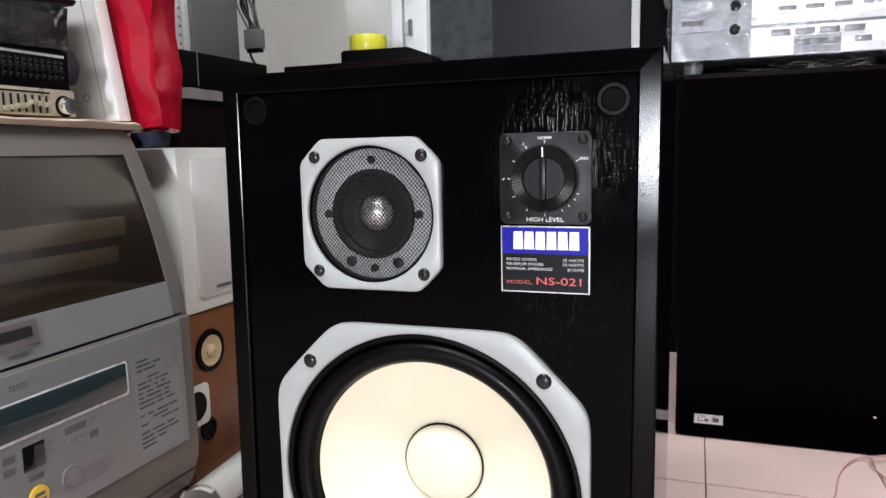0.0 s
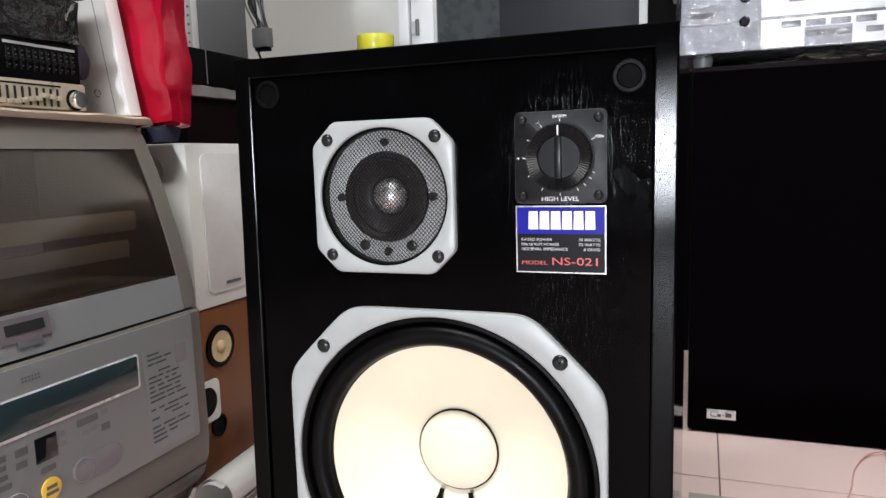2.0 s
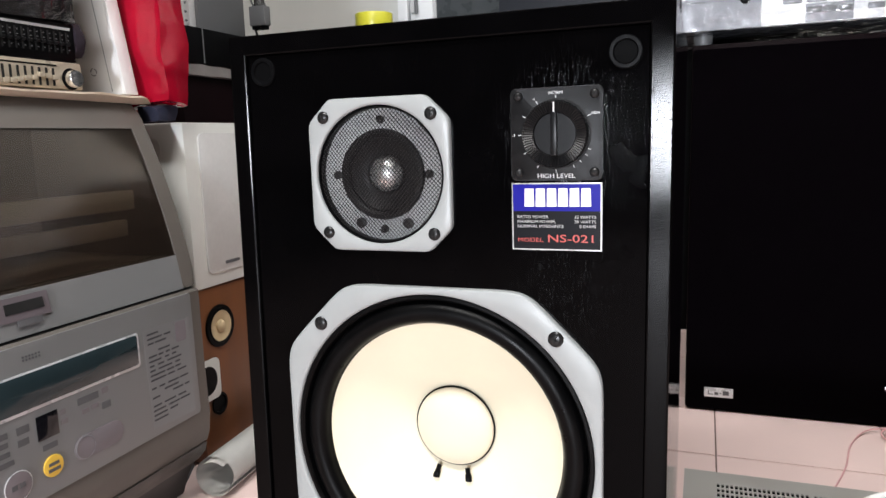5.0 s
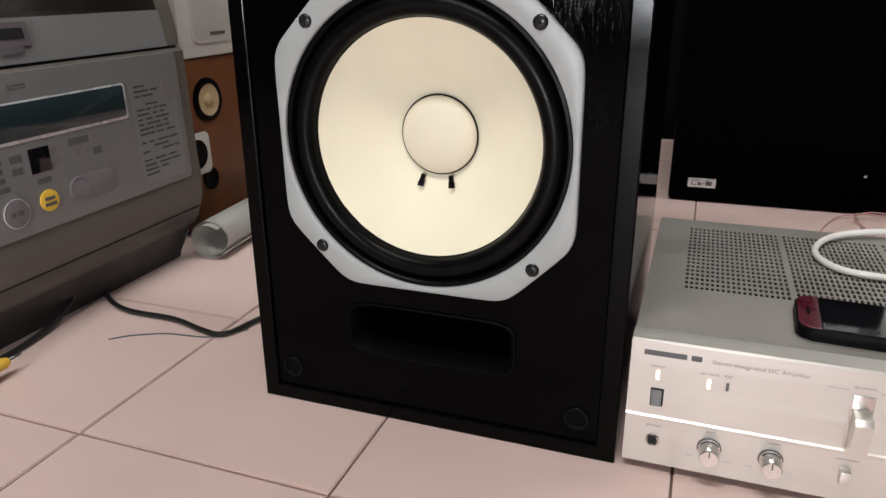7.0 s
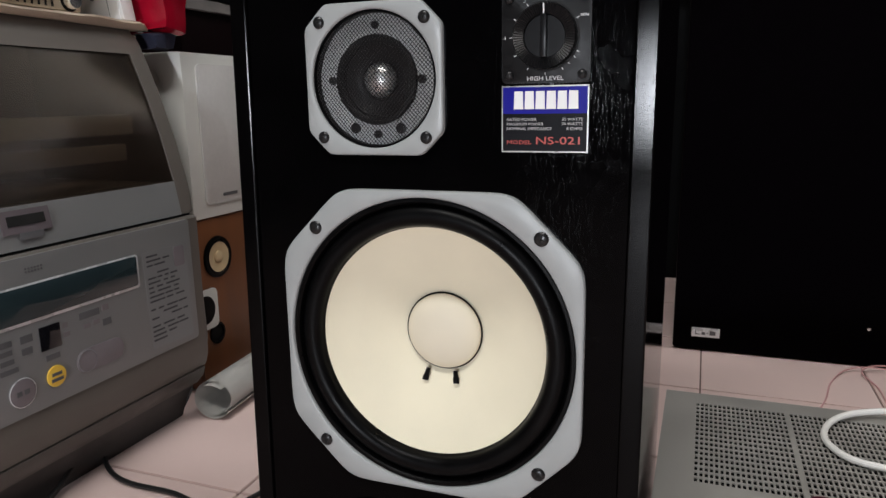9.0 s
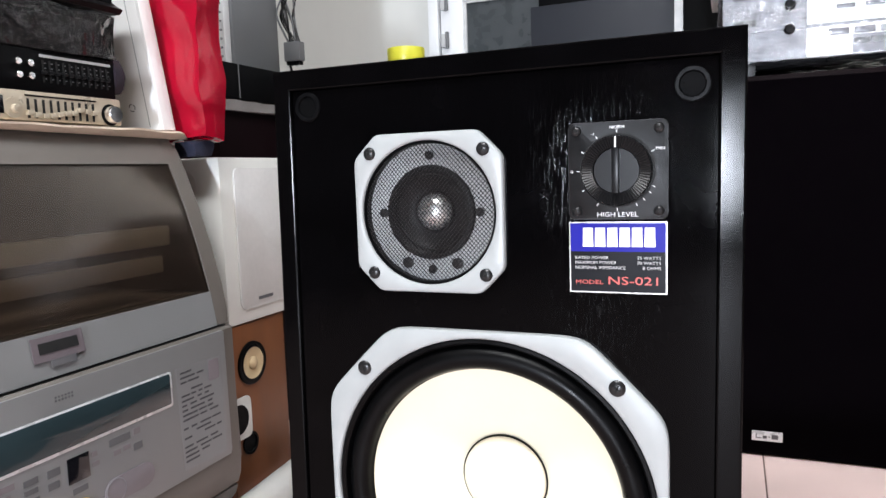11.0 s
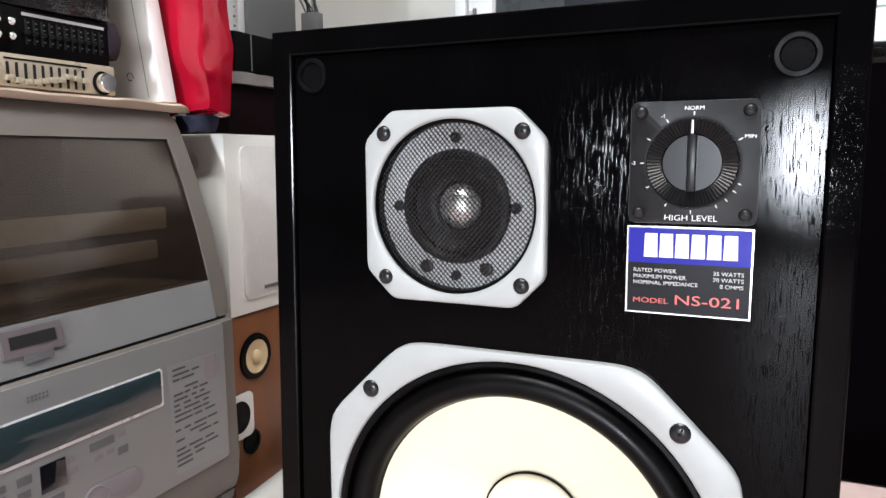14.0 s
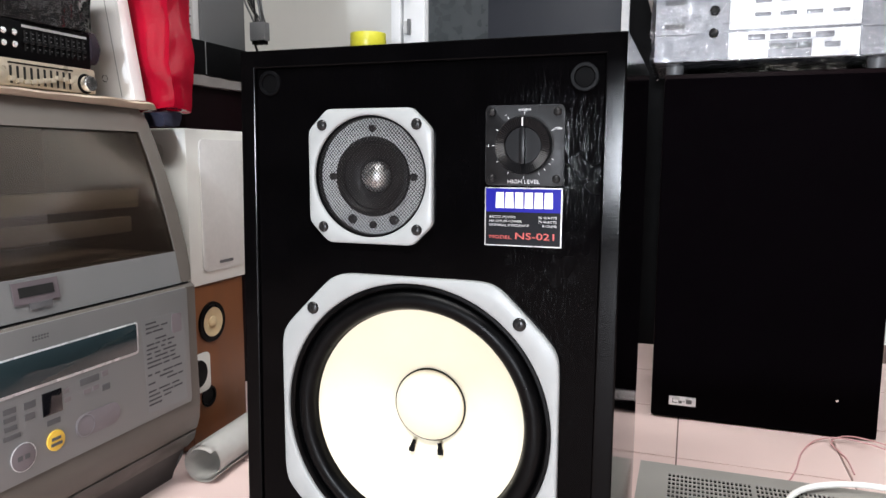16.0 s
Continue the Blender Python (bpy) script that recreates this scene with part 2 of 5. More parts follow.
M_STICKER = mat("silver_sticker", (0.29, 0.30, 0.31), 0.3, spread=0.05)
M_CREAMBOX = mat("yellowed_white_plastic", (0.72, 0.72, 0.68), 0.42, spread=0.05, scale=10, bump=0.04, bump_scale=700)
M_CLOTHGR = mat("pale_grey_grille_cloth", (0.62, 0.61, 0.59), 0.8, spread=0.06, scale=120, bump=0.3, bump_scale=1600)
M_RAG = mat("grey_rag", (0.20, 0.19, 0.185), 0.85, spread=0.2, scale=30, bump=0.3, bump_scale=400)
M_BROWN = mat("brown_wood_veneer", (0.17, 0.062, 0.022), 0.42, spread=0.25, scale=26, bump=0.08, bump_scale=160, stretch=(1, 1, 0.1))
M_CARTON = mat("white_carton", (0.82, 0.82, 0.81), 0.6, spread=0.04, scale=12, bump=0.05, bump_scale=200)
M_BOARD = mat("tan_cardboard", (0.74, 0.62, 0.49), 0.8, spread=0.1, scale=20, bump=0.15, bump_scale=200)
M_BAG = mat("red_plastic_bag", (0.34, 0.004, 0.020), 0.17, spread=0.22, scale=14, bump=0.45, bump_scale=26, rough_spread=0.1)
M_CHAMP = mat("champagne_faceplate", (0.55, 0.48, 0.37), 0.35, metal=0.4, spread=0.05, scale=50)
M_PURPLE = mat("dark_purple_cloth", (0.012, 0.006, 0.014), 0.8, spread=0.2)
M_NAVY = mat("navy_cloth", (0.010, 0.012, 0.03), 0.85, spread=0.25, scale=60, bump=0.3, bump_scale=300)
M_MAROON = mat("dark_maroon_veneer", (0.005, 0.0018, 0.0025), 0.45, spec=0.06, spread=0.3, scale=30, stretch=(1, 1, 0.1))
M_GRILLE = mat("black_grille_cloth", (0.0011, 0.0006, 0.0011), 0.9, spec=0.02, spread=0.2, scale=60, bump=0.25, bump_scale=1400)
M_BADGE = mat("silver_badge", (0.75, 0.76, 0.78), 0.3, metal=0.3)
M_PC = mat("grey_steel_case", (0.16, 0.165, 0.17), 0.45, metal=0.2, spread=0.06, scale=8)
M_CABLE = mat("black_cable", (0.010, 0.010, 0.010), 0.35)
M_WCABLE = mat("white_cable", (0.78, 0.76, 0.72), 0.4, spread=0.04)
M_PINKWIRE = mat("pink_red_wire", (0.66, 0.36, 0.36), 0.4)
M_PHONE = mat("wine_red_plastic", (0.075, 0.008, 0.018), 0.3, spread=0.1)
M_SCREEN = mat("black_phone_glass", (0.006, 0.006, 0.008), 0.06, coat=1.0)
M_TUBE = mat("white_rolled_plastic", (0.72, 0.71, 0.68), 0.4, spread=0.08, scale=30, bump=0.15, bump_scale=40)
M_TAPE = mat("yellow_tape", (0.72, 0.68, 0.05), 0.35, spread=0.06)
M_LITEGREY = mat("light_grey_paint", (0.6, 0.6, 0.6), 0.5)
M_TUNER = mat("silver_tuner_face", (0.93, 0.93, 0.94), 0.4, metal=0.0, spread=0.03)
M_TUNERGREY = mat("grey_tuner_face", (0.20, 0.20, 0.215), 0.4, metal=0.3, spread=0.06)
M_FILM = film_mat("clear_wrap", (0.99, 0.99, 0.99), 0.12, 0.96, 0.6, 45)
M_DUSKFILM = film_mat("dusty_wrap", (0.7, 0.68, 0.67), 0.15, 0.98, 0.6, 28, haze=0.05, haze_colour=(0.25, 0.23, 0.23))
M_LIT = glow_mat("lit_indicator", (1.0, 0.75, 0.5), 3.0)
M_LAMP = glow_mat("lamp_diffuser", (1.0, 0.97, 0.92), 6.0)


# ---- building helpers ----
WORLD = {}


def thing(name, base, label, category, group="", kind=""):
    ob = new(name)
    ob.empty_display_size = 0.02
    ob.location = base
    WORLD[ob] = Vector(base)
    return tagged(ob, label, category, group, kind)


def finish(name, bm, material, smooth=35):
    bmesh.ops.recalc_face_normals(bm, faces=bm.faces)
    lo = Vector([min(v.co[i] for v in bm.verts) for i in range(3)])
    hi = Vector([max(v.co[i] for v in bm.verts) for i in range(3)])
    c = (lo + hi) / 2
    bmesh.ops.translate(bm, verts=bm.verts, vec=-c)
    me = bpy.data.meshes.new(name)
    if smooth:
        lim = radians(smooth)
        for f in bm.faces:
            f.smooth = True
        for e in bm.edges:
            if len(e.link_faces) == 2 and e.calc_face_angle(0) > lim:
                e.smooth = False
    bm.to_mesh(me)
    bm.free()
    me.materials.append(material)
    return me, c


def part(name, bm, material, parent, label="", smooth=35):
    me, c = finish(name, bm, material, smooth)
    ob = new(name, me)
    ob.parent = parent
    ob.location = c - WORLD[parent]
    WORLD[ob] = c
    return tagged(ob, label)


def single(name, bm, material, label, category, group="", kind="", smooth=35):
    me, c = finish(name, bm, material, smooth)
    ob = new(name, me)
    ob.location = c
    WORLD[ob] = c
    return tagged(ob, label, category, group, kind)


def box(x0, x1, y0, y1, z0, z1, bevel=0.0, seg=2, bm=None):
    bm = bm or bmesh.new()
    got = bmesh.ops.create_cube(bm, size=1)["verts"]
    for v in got:
        v.co = Vector(((x0 + x1) / 2 + v.co.x * (x1 - x0), (y0 + y1) / 2 + v.co.y * (y1 - y0), (z0 + z1) / 2 + v.co.z * (z1 - z0)))
    if bevel:
        edges = list({e for v in got for e in v.link_edges})
        bmesh.ops.bevel(bm, geom=edges, offset=bevel, segments=seg, affect="EDGES", profile=0.6)
    return bm


def prism(pts, axis, a0, a1, bevel=0.0, bm=None):
    """Extrudes a flat outline along an axis; pts are the other two coordinates in order."""
    bm = bm or bmesh.new()

    def at(p, a):
        return {"x": (a, p[0], p[1]), "y": (p[0], a, p[1]), "z": (p[0], p[1], a)}[axis]

    lo = [bm.verts.new(at(p, a0)) for p in pts]
    hi = [bm.verts.new(at(p, a1)) for p in pts]
    n = len(pts)
    caps = [bm.faces.new(lo[::-1]), bm.faces.new(hi)]
    for i in range(n):
        bm.faces.new((lo[i], lo[(i + 1) % n], hi[(i + 1) % n], hi[i]))
    if bevel:
        bmesh.ops.bevel(bm, geom=list(caps[0].edges) + list(caps[1].edges), offset=bevel, segments=2, affect="EDGES", profile=0.6)
    return bm


def rounded(cx, cy, hx, hy, r, n=5):
    pts = []
    for sx, sy, a0 in ((1, 1, 0), (-1, 1, 90), (-1, -1, 180), (1, -1, 270)):
        for k in range(n + 1):
            a = radians(a0 + 90 * k / n)
            pts.append((cx + sx * (hx - r) + r * math.cos(a), cy + sy * (hy - r) + r * math.sin(a)))
    return pts


def disc(cx, cy, r, n=24):
    return [(cx + r * math.cos(2 * math.pi * k / n), cy + r * math.sin(2 * math.pi * k / n)) for k in range(n)]


def lathe(profile, centre, axis="y", n=64, bm=None, closed=False):
    """Turns (radius, along) pairs round an axis through centre."""
    bm = bm or bmesh.new()
    c = Vector(centre)
    rings = []
    for r, a in profile:
        ring = []
        for k in range(n):
            t = 2 * math.pi * k / n
            u, w = r * math.cos(t), r * math.sin(t)
            ring.append(bm.verts.new(c + Vector({"x": (a, u, w), "y": (u, a, w), "z": (u, w, a)}[axis])))
            if r < 1e-6:
                break
        rings.append(ring)
    if closed:
        rings.append(rings[0])
    for p, q in zip(rings, rings[1:]):
        for k in range(n):
            if len(p) == 1 and len(q) > 1:
                bm.faces.new((p[0], q[k], q[(k + 1) % n]))
            elif len(q) == 1 and len(p) > 1:
                bm.faces.new((p[k], q[0], p[(k + 1) % n]))
            elif len(p) > 1:
                bm.faces.new((p[k], q[k], q[(k + 1) % n], p[(k + 1) % n]))
    return bm


def spline(points, per=8):
    pts = [Vector(p) for p in points]
    pts = [2 * pts[0] - pts[1]] + pts + [2 * pts[-1] - pts[-2]]
    out = []
    for i in range(1, len(pts) - 2):
        a, b, c, d = pts[i - 1:i + 3]
        for k in range(per):
            t = k / per
            out.append(0.5 * (2 * b + (c - a) * t + (2 * a - 5 * b + 4 * c - d) * t * t + (3 * b - a - 3 * c + d) * t ** 3))
    return out + [pts[-2]]


def tube(points, r, n=8, per=8, bm=None, raw=False):
    bm = bm or bmesh.new()
    pts = [Vector(p) for p in points] if raw else spline(points, per)
    rings = []
    up = Vector((0.13, 0.21, 0.97))
    for i, p in enumerate(pts):
        d = (pts[min(i + 1, len(pts) - 1)] - pts[max(i - 1, 0)]).normalized()
        side = d.cross(up)
        side = side.normalized() if side.length > 1e-4 else Vector((1, 0, 0))
        w = side.cross(d)
        rings.append([bm.verts.new(p + r * (math.cos(2 * math.pi * k / n) * side + math.sin(2 * math.pi * k / n) * w)) for k in range(n)])
    for a, b in zip(rings, rings[1:]):
        for k in range(n):
            bm.faces.new((a[k], b[k], b[(k + 1) % n], a[(k + 1) % n]))
    bm.faces.new(rings[0][::-1])
    bm.faces.new(rings[-1])
    return bm


def loft(rings, bm=None, closed=True):
    """Joins rings of equal length; open at both ends unless closed off by the caller."""
    bm = bm or bmesh.new()
    made = [[bm.verts.new(p) for p in ring] for ring in rings]
    n = len(made[0])
    for a, b in zip(made, made[1:]):
        for k in range(n if closed else n - 1):
            bm.faces.new((a[k], b[k], b[(k + 1) % n], a[(k + 1) % n]))
    return bm, made


def text(words, size, stretch=1.0, align="LEFT"):
    """Flat mesh of lettering in the xy plane, origin at its baseline."""
    cu = bpy.data.curves.new("lettering", "FONT")
    cu.body, cu.size, cu.align_x = words, size, align
    cu.resolution_u = 3
    ob = new("lettering", cu)
    dg = bpy.context.evaluated_depsgraph_get()
    dg.update()
    me = bpy.data.meshes.new_from_object(ob.evaluated_get(dg))
    bm = bmesh.new()
    bm.from_mesh(me)
    for v in bm.verts:
        v.co.x *= stretch
    bpy.data.objects.remove(ob)
    bpy.data.curves.remove(cu)
    bpy.data.meshes.remove(me)
    return bm


def letter_front(words, x, z, size, y, material, parent, stretch=1.0, align="LEFT", name="lettering"):
    """Lettering that stands on a face turned towards -y."""
    bm = text(words, size, stretch, align)
    for v in bm.verts:
        v.co = Vector((x + v.co.x, y, z + v.co.y))
    return part(name, bm, material, parent, smooth=0)


def octagon_r(t, half, diag, p=70):
    s = 0.0
    for k in range(8):
        c = math.cos(t - k * math.pi / 4)
        if c > 0:
            s += (c / (half if k % 2 == 0 else diag)) ** p
    return s ** (-1 / p)


def rect_r(t, x0, x1, z0, z1):
    c, s = math.cos(t), math.sin(t)
    best = 1e9
    for lim, d in ((x1, c), (x0, c), (z1, s), (z0, s)):
        if abs(d) > 1e-9 and lim / d > 0:
            best = min(best, lim / d)
    return best


def bezel(cx, cz, half, diag, hole, y_front, y_back, n=144, bev=0.0016, p=70):
    rings = []
    ts = [2 * math.pi * k / n for k in range(n)]
    for kind, inset, y in (("o", 0, y_back), ("o", 0, y_front + bev), ("o", bev * 0.35, y_front + bev * 0.35), ("o", bev, y_front),
                           ("h", bev, y_front), ("h", bev * 0.3, y_front + bev * 0.4), ("h", 0, y_front + bev), ("h", 0, y_back + 0.004)):
        ring = []
        for t in ts:
            r = octagon_r(t, half, diag, p) - inset if kind == "o" else hole + inset
            ring.append((cx + r * math.cos(t), y, cz + r * math.sin(t)))
        rings.append(ring)
    return loft(rings)[0]


def plate_hole(bm, x0, x1, z0, z1, cx, cz, hole, y, depth, n=96):
    """A plate facing -y with one hole; hole(t) is its radius."""
    ts = sorted([2 * math.pi * k / n for k in range(n)] + [math.atan2(z - cz, x - cx) % (2 * math.pi) for x in (x0, x1) for z in (z0, z1)])
    outer = [(cx + rect_r(t, x0 - cx, x1 - cx, z0 - cz, z1 - cz) * math.cos(t), y, cz + rect_r(t, x0 - cx, x1 - cx, z0 - cz, z1 - cz) * math.sin(t)) for t in ts]
    inner = [(cx + hole(t) * math.cos(t), y, cz + hole(t) * math.sin(t)) for t in ts]
    deep = [(p[0], y + depth, p[2]) for p in inner]
    loft([outer, inner, deep], bm)


def crumple(bm, amount, scale, seed=0.0):
    off = Vector((seed, seed * 1.7, -seed))
    for v in bm.verts:
        v.co += amount * noise.noise_vector(v.co * scale + off)


def grid_box(x0, x1, y0, y1, z0, z1, cuts):
    bm = box(x0, x1, y0, y1, z0, z1)
    bmesh.ops.subdivide_edges(bm, edges=bm.edges, cuts=cuts, use_grid_fill=True)
    return bm


def screw_head(x, z, y, r, parent):
    """Domed screw with a cross slot, facing -y."""
    bm = lathe([(r, 0.001), (r, -0.0006), (r * 0.85, -0.0016), (r * 0.5, -0.0023), (r * 0.22, -0.0025), (r * 0.2, -0.0013), (0, -0.0013)], (x, y, z), n=20)
    s = part("screw", bm, M_SCREW, parent)
    a = random.uniform(0, 1.5)
    for k in (0, 1):
        b = box(-r * 0.55, r * 0.55, -0.0028, -0.0022, -r * 0.09, r * 0.09)
        bmesh.ops.rotate(b, verts=b.verts, cent=(0, 0, 0), matrix=Matrix.Rotation(a + k * math.pi / 2, 3, "Y"))
        bmesh.ops.translate(b, verts=b.verts, vec=(x, y, z))
        part("slot", b, M_DARK, s)
    return s


# ---- the room ----
def room():
    bm = box(-1.6, 1.9, -4.6, 1.9, -0.06, -0.004)
    floor = single("floor", bm, M_GROUT, "pink-beige ceramic tile floor with thin brown joints", "floor", kind="structure")
    for nm, b, lab in (("wall_north", box(-1.6, 1.9, 1.75, 1.9, -0.06, 2.6), "grey-white painted plaster wall behind the speakers"),
                       ("wall_south", box(-1.6, 1.9, -4.7, -4.6, -0.06, 2.6), "plain unseen wall, kept dark to dim reflections"),
                       ("wall_west", box(-1.7, -1.6, -4.6, 1.9, -0.06, 2.6), "plain unseen wall, kept dark to dim reflections"),
                       ("wall_east", box(1.9, 2.0, -4.6, 1.9, -0.06, 2.6), "plain unseen wall, kept dark to dim reflections")):
        single(nm, b, M_WALL if nm == "wall_north" else M_FARWALL, lab, "wall", kind="structure")
    single("ceiling", box(-1.7, 2.0, -4.7, 1.9, 2.6, 2.7), M_CEIL, "plain white ceiling", "ceiling", kind="structure")
    # unseen window, added around the glare light
    win = thing("window_1", (0.41, -4.6, 0.54), "unseen narrow window, placed to give the loudspeaker its glare", "window", kind="structure")
    for x0, x1, z0, z1 in ((0.22, 0.27, 0.17, 0.91), (0.55, 0.60, 0.17, 0.91), (0.27, 0.55, 0.17, 0.22), (0.27, 0.55, 0.86, 0.91)):
        part("window_frame", box(x0, x1, -4.6, -4.54, z0, z1, 0.004), M_FRAMEW, win)
    lamp = thing("ceiling_light", (0.0, -1.15, 2.6), "long white fluorescent ceiling light, added out of view", "ceiling light", "ceiling tubes")
    part("housing", box(-0.63, 0.63, -1.28, -1.02, 2.54, 2.6, 0.01), M_FRAMEW, lamp)
    part("diffuser", box(-0.60, 0.60, -1.25, -1.05, 2.5, 2.54, 0.01), M_LAMP, lamp)
    # second fixture is unseen, added to go with the rear fill
    copy_thing(lamp, pose(0.55, 0.75, 2.6))
    return floor


FLOOR = room()


def back_door():
    d = thing("door_1", (-0.5, 1.75, 0.0), "white-painted door with dark frosted glass panes", "door", kind="structure")
    y0 = 1.715
    part("jamb", box(-0.760, -0.725, y0 - 0.01, 1.75, 0, 2.05, 0.003), M_FRAMEW, d)
    part("stile", box(-0.718, -0.640, y0, 1.748, 0, 2.0, 0.003), M_FRAMEW, d)
    part("stile", box(0.10, 0.18, y0, 1.748, 0, 2.0, 0.003), M_FRAMEW, d)
    part("rail", box(-0.640, 0.10, y0, 1.748, 1.108, 1.26, 0.003), M_FRAMEW, d)
    part("rail", box(-0.640, 0.10, y0, 1.748, 0.0, 0.22, 0.003), M_FRAMEW, d)
    part("bead", box(-0.640, -0.630, y0 + 0.004, 1.746, 0.22, 1.108, 0.002), M_LITEGREY, d)
    part("bead", box(-0.630, 0.10, y0 + 0.004, 1.746, 1.098, 1.108, 0.002), M_LITEGREY, d)
    part("pane", box(-0.630, 0.10, y0 + 0.012, 1.744, 0.22, 1.098), M_FROST, d)
    part("pane", box(-0.640, 0.10, y0 + 0.012, 1.744, 1.26, 2.0), M_FROST, d)
    for z in (0.985, 1.105):
        h = part("hinge", box(-0.715, -0.693, y0 - 0.012, y0, z - 0.022, z + 0.022, 0.004), M_LITEGREY, d, "grey metal hinge")
        part("pin", lathe([(0, -0.026), (0.006, -0.026), (0.006, 0.026), (0, 0.026)], (-0.692, y0 - 0.014, z), "z", 12), M_PC, h)


back_door()


# ---- the three-part black loudspeaker ----
def main_speaker():
    W, H, D, RIM = 0.1862, 0.642, 0.30, 0.0172
    sp = thing("loudspeaker", (0, 0.15, 0), "black wood-grain loudspeaker with cream woofer and grey tweeter frame", "loudspeaker")

    def lean(x, z):
        s = (x + W) / (2 * W)
        return (1 - s) * (-0.1905 + 0.0150 * z) + s * (0.1865 + 0.0022 * z)

    def rect(i, y):
        return [(lean(x, z), y, z) for x, z in ((-W + i, i), (W - i, i), (W - i, H - i), (-W + i, H - i))]

    bm, rings = loft([rect(0.001, D), rect(0, D - 0.001), rect(0, -0.0015), rect(0.0006, -0.0024), rect(0.0015, -0.0027),
                      rect(RIM - 0.0016, -0.0034), rect(RIM - 0.0006, -0.0030), rect(RIM, -0.0018), rect(RIM, 0.012)])
    bm.faces.new(rings[0])
    part("cabinet", bm, M_SIDE, sp, "glossy black cabinet", smooth=2)
    w, zt, zb = W - RIM - 0.0006, H - RIM - 0.0006, RIM + 0.0006
    bm = bmesh.new()
    plate_hole(bm, -w, w, zb, 0.145, 0.003, 0.100, lambda t: 1 / ((abs(math.cos(t)) / 0.083) ** 7 + (abs(math.sin(t)) / 0.026) ** 7) ** (1 / 7), 0, 0.05)
    plate_hole(bm, -w, w, 0.145, 0.435, 0, 0.290, lambda t: 0.131, 0, 0.02)
    plate_hole(bm, -w, w, 0.435, 0.600, -0.0425, 0.522, lambda t: 0.0610, 0, 0.02)
    bm.faces.new([bm.verts.new(p) for p in ((-w, 0, 0.6), (w, 0, 0.6), (w, 0, zt), (-w, 0, zt))])
    bmesh.ops.remove_doubles(bm, verts=bm.verts, dist=1e-5)
    for v in bm.verts:
        v.co.x = lean(v.co.x, v.co.z)
    part("baffle", bm, M_GRAIN, sp, "black-stained wood-grain front board")
    # bass port
    rr = lambda k, hx, hz: [(0.003 + (1 / ((abs(math.cos(t)) / hx) ** 7 + (abs(math.sin(t)) / hz) ** 7) ** (1 / 7)) * math.cos(t), k, 0.100 + (1 / ((abs(math.cos(t)) / hx) ** 7 + (abs(math.sin(t)) / hz) ** 7) ** (1 / 7)) * math.sin(t)) for t in [2 * math.pi * i / 64 for i in range(64)]]
    bm, rings = loft([rr(-0.0015, 0.086, 0.029), rr(-0.0022, 0.084, 0.027), rr(0.004, 0.080, 0.0235), rr(0.020, 0.077, 0.021), rr(0.15, 0.077, 0.021)])
    bm.faces.new(rings[-1])
    part("port", bm, M_DEEP, sp, "black flared bass port")
    # corner sockets for the missing grille
    for x, z in ((-0.149, 0.611), (0.1540, 0.607), (-0.154, 0.040), (0.149, 0.040)):
        b = lathe([(0.0120, 0.0005), (0.0120, -0.0012), (0.0113, -0.0020), (0.0090, -0.0020), (0.0083, -0.0012), (0.0080, 0.0)], (x, 0, z), n=32)
        s = part("socket", b, M_BLACK, sp, "black plastic grille socket")
        # flat disc, the hollow's shade put in as black colour
        part("socket_core", lathe([(0.0080, -0.0004), (0.0, -0.0004)], (x, 0, z), n=24), M_DEEP, s)
        for k in range(10 if x > 0.15 else 0):
            a = 2 * math.pi * k / 10
            b = box(-0.0006, 0.0006, -0.0010, -0.0004, 0.0056, 0.0080)
            bmesh.ops.rotate(b, verts=b.verts, cent=(0, 0, 0), matrix=Matrix.Rotation(a, 3, "Y"))
            bmesh.ops.translate(b, verts=b.verts, vec=(x, 0, z))
            part("tooth", b, M_DEEP, s)
    # woofer
    cz = 0.290
    wf = part("woofer_frame", bezel(0, cz, 0.1395, 0.1548, 0.1335, -0.0062, 0.0, n=192, p=34), M_BEZEL, sp, "grey painted metal octagonal woofer frame")
    arc = [(0.1172 + 0.0095 * math.cos(radians(a)), 0.004 - 0.009 * math.sin(radians(a))) for a in range(0, 181, 12)]
    surround = [(0.1336, -0.0030), (0.1325, -0.0042), (0.1300, -0.0044), (0.1285, -0.0030), (0.1275, 0.002)] + arc + [(0.1062, 0.007), (0.1050, 0.0085)]
    part("surround", lathe(surround, (0, 0, cz), n=128), M_RUBBER, sp, "black rubber surround")
    cone = [(0.1076, 0.0055), (0.1050, 0.0080)] + [(0.1050 - 0.069 * k / 12, 0.0085 + 0.0402 * (k / 12) ** 0.93) for k in range(1, 13)]
    part("cone", lathe(cone, (0, 0, cz), n=128), M_CONE, sp, "cream paper cone")
    part("cap_joint", lathe([(0.0377, 0.0467), (0.0380, 0.0451), (0.0375, 0.0446), (0.0369, 0.0449), (0.0365, 0.0467)], (0, 0, cz), n=96), M_RUBBER, sp, "thin black glue ring")
    cap = [(0.0366, 0.0457)] + [(0.0366 * math.cos(radians(a)), 0.0449 - 0.0125 * math.sin(radians(a))) for a in range(4, 91, 7)]
    cap[-1] = (0.0, cap[-1][1])
    part("dust_cap", lathe(cap, (0, 0, cz), n=96), M_CAP, sp, "cream domed dust cap")
    for x in (-0.0165, 0.0135):
        pts = [(x * 0.9, 0.0407, cz - 0.0375), (x, 0.0385, cz - 0.0435), (x * 1.04, 0.0370, cz - 0.0485)]
        b = tube(pts, 0.0023, 8, 5)
        for v in b.verts:
            if v.co.z < cz - 0.043:
                v.co.x = x + (v.co.x - x) * 1.35
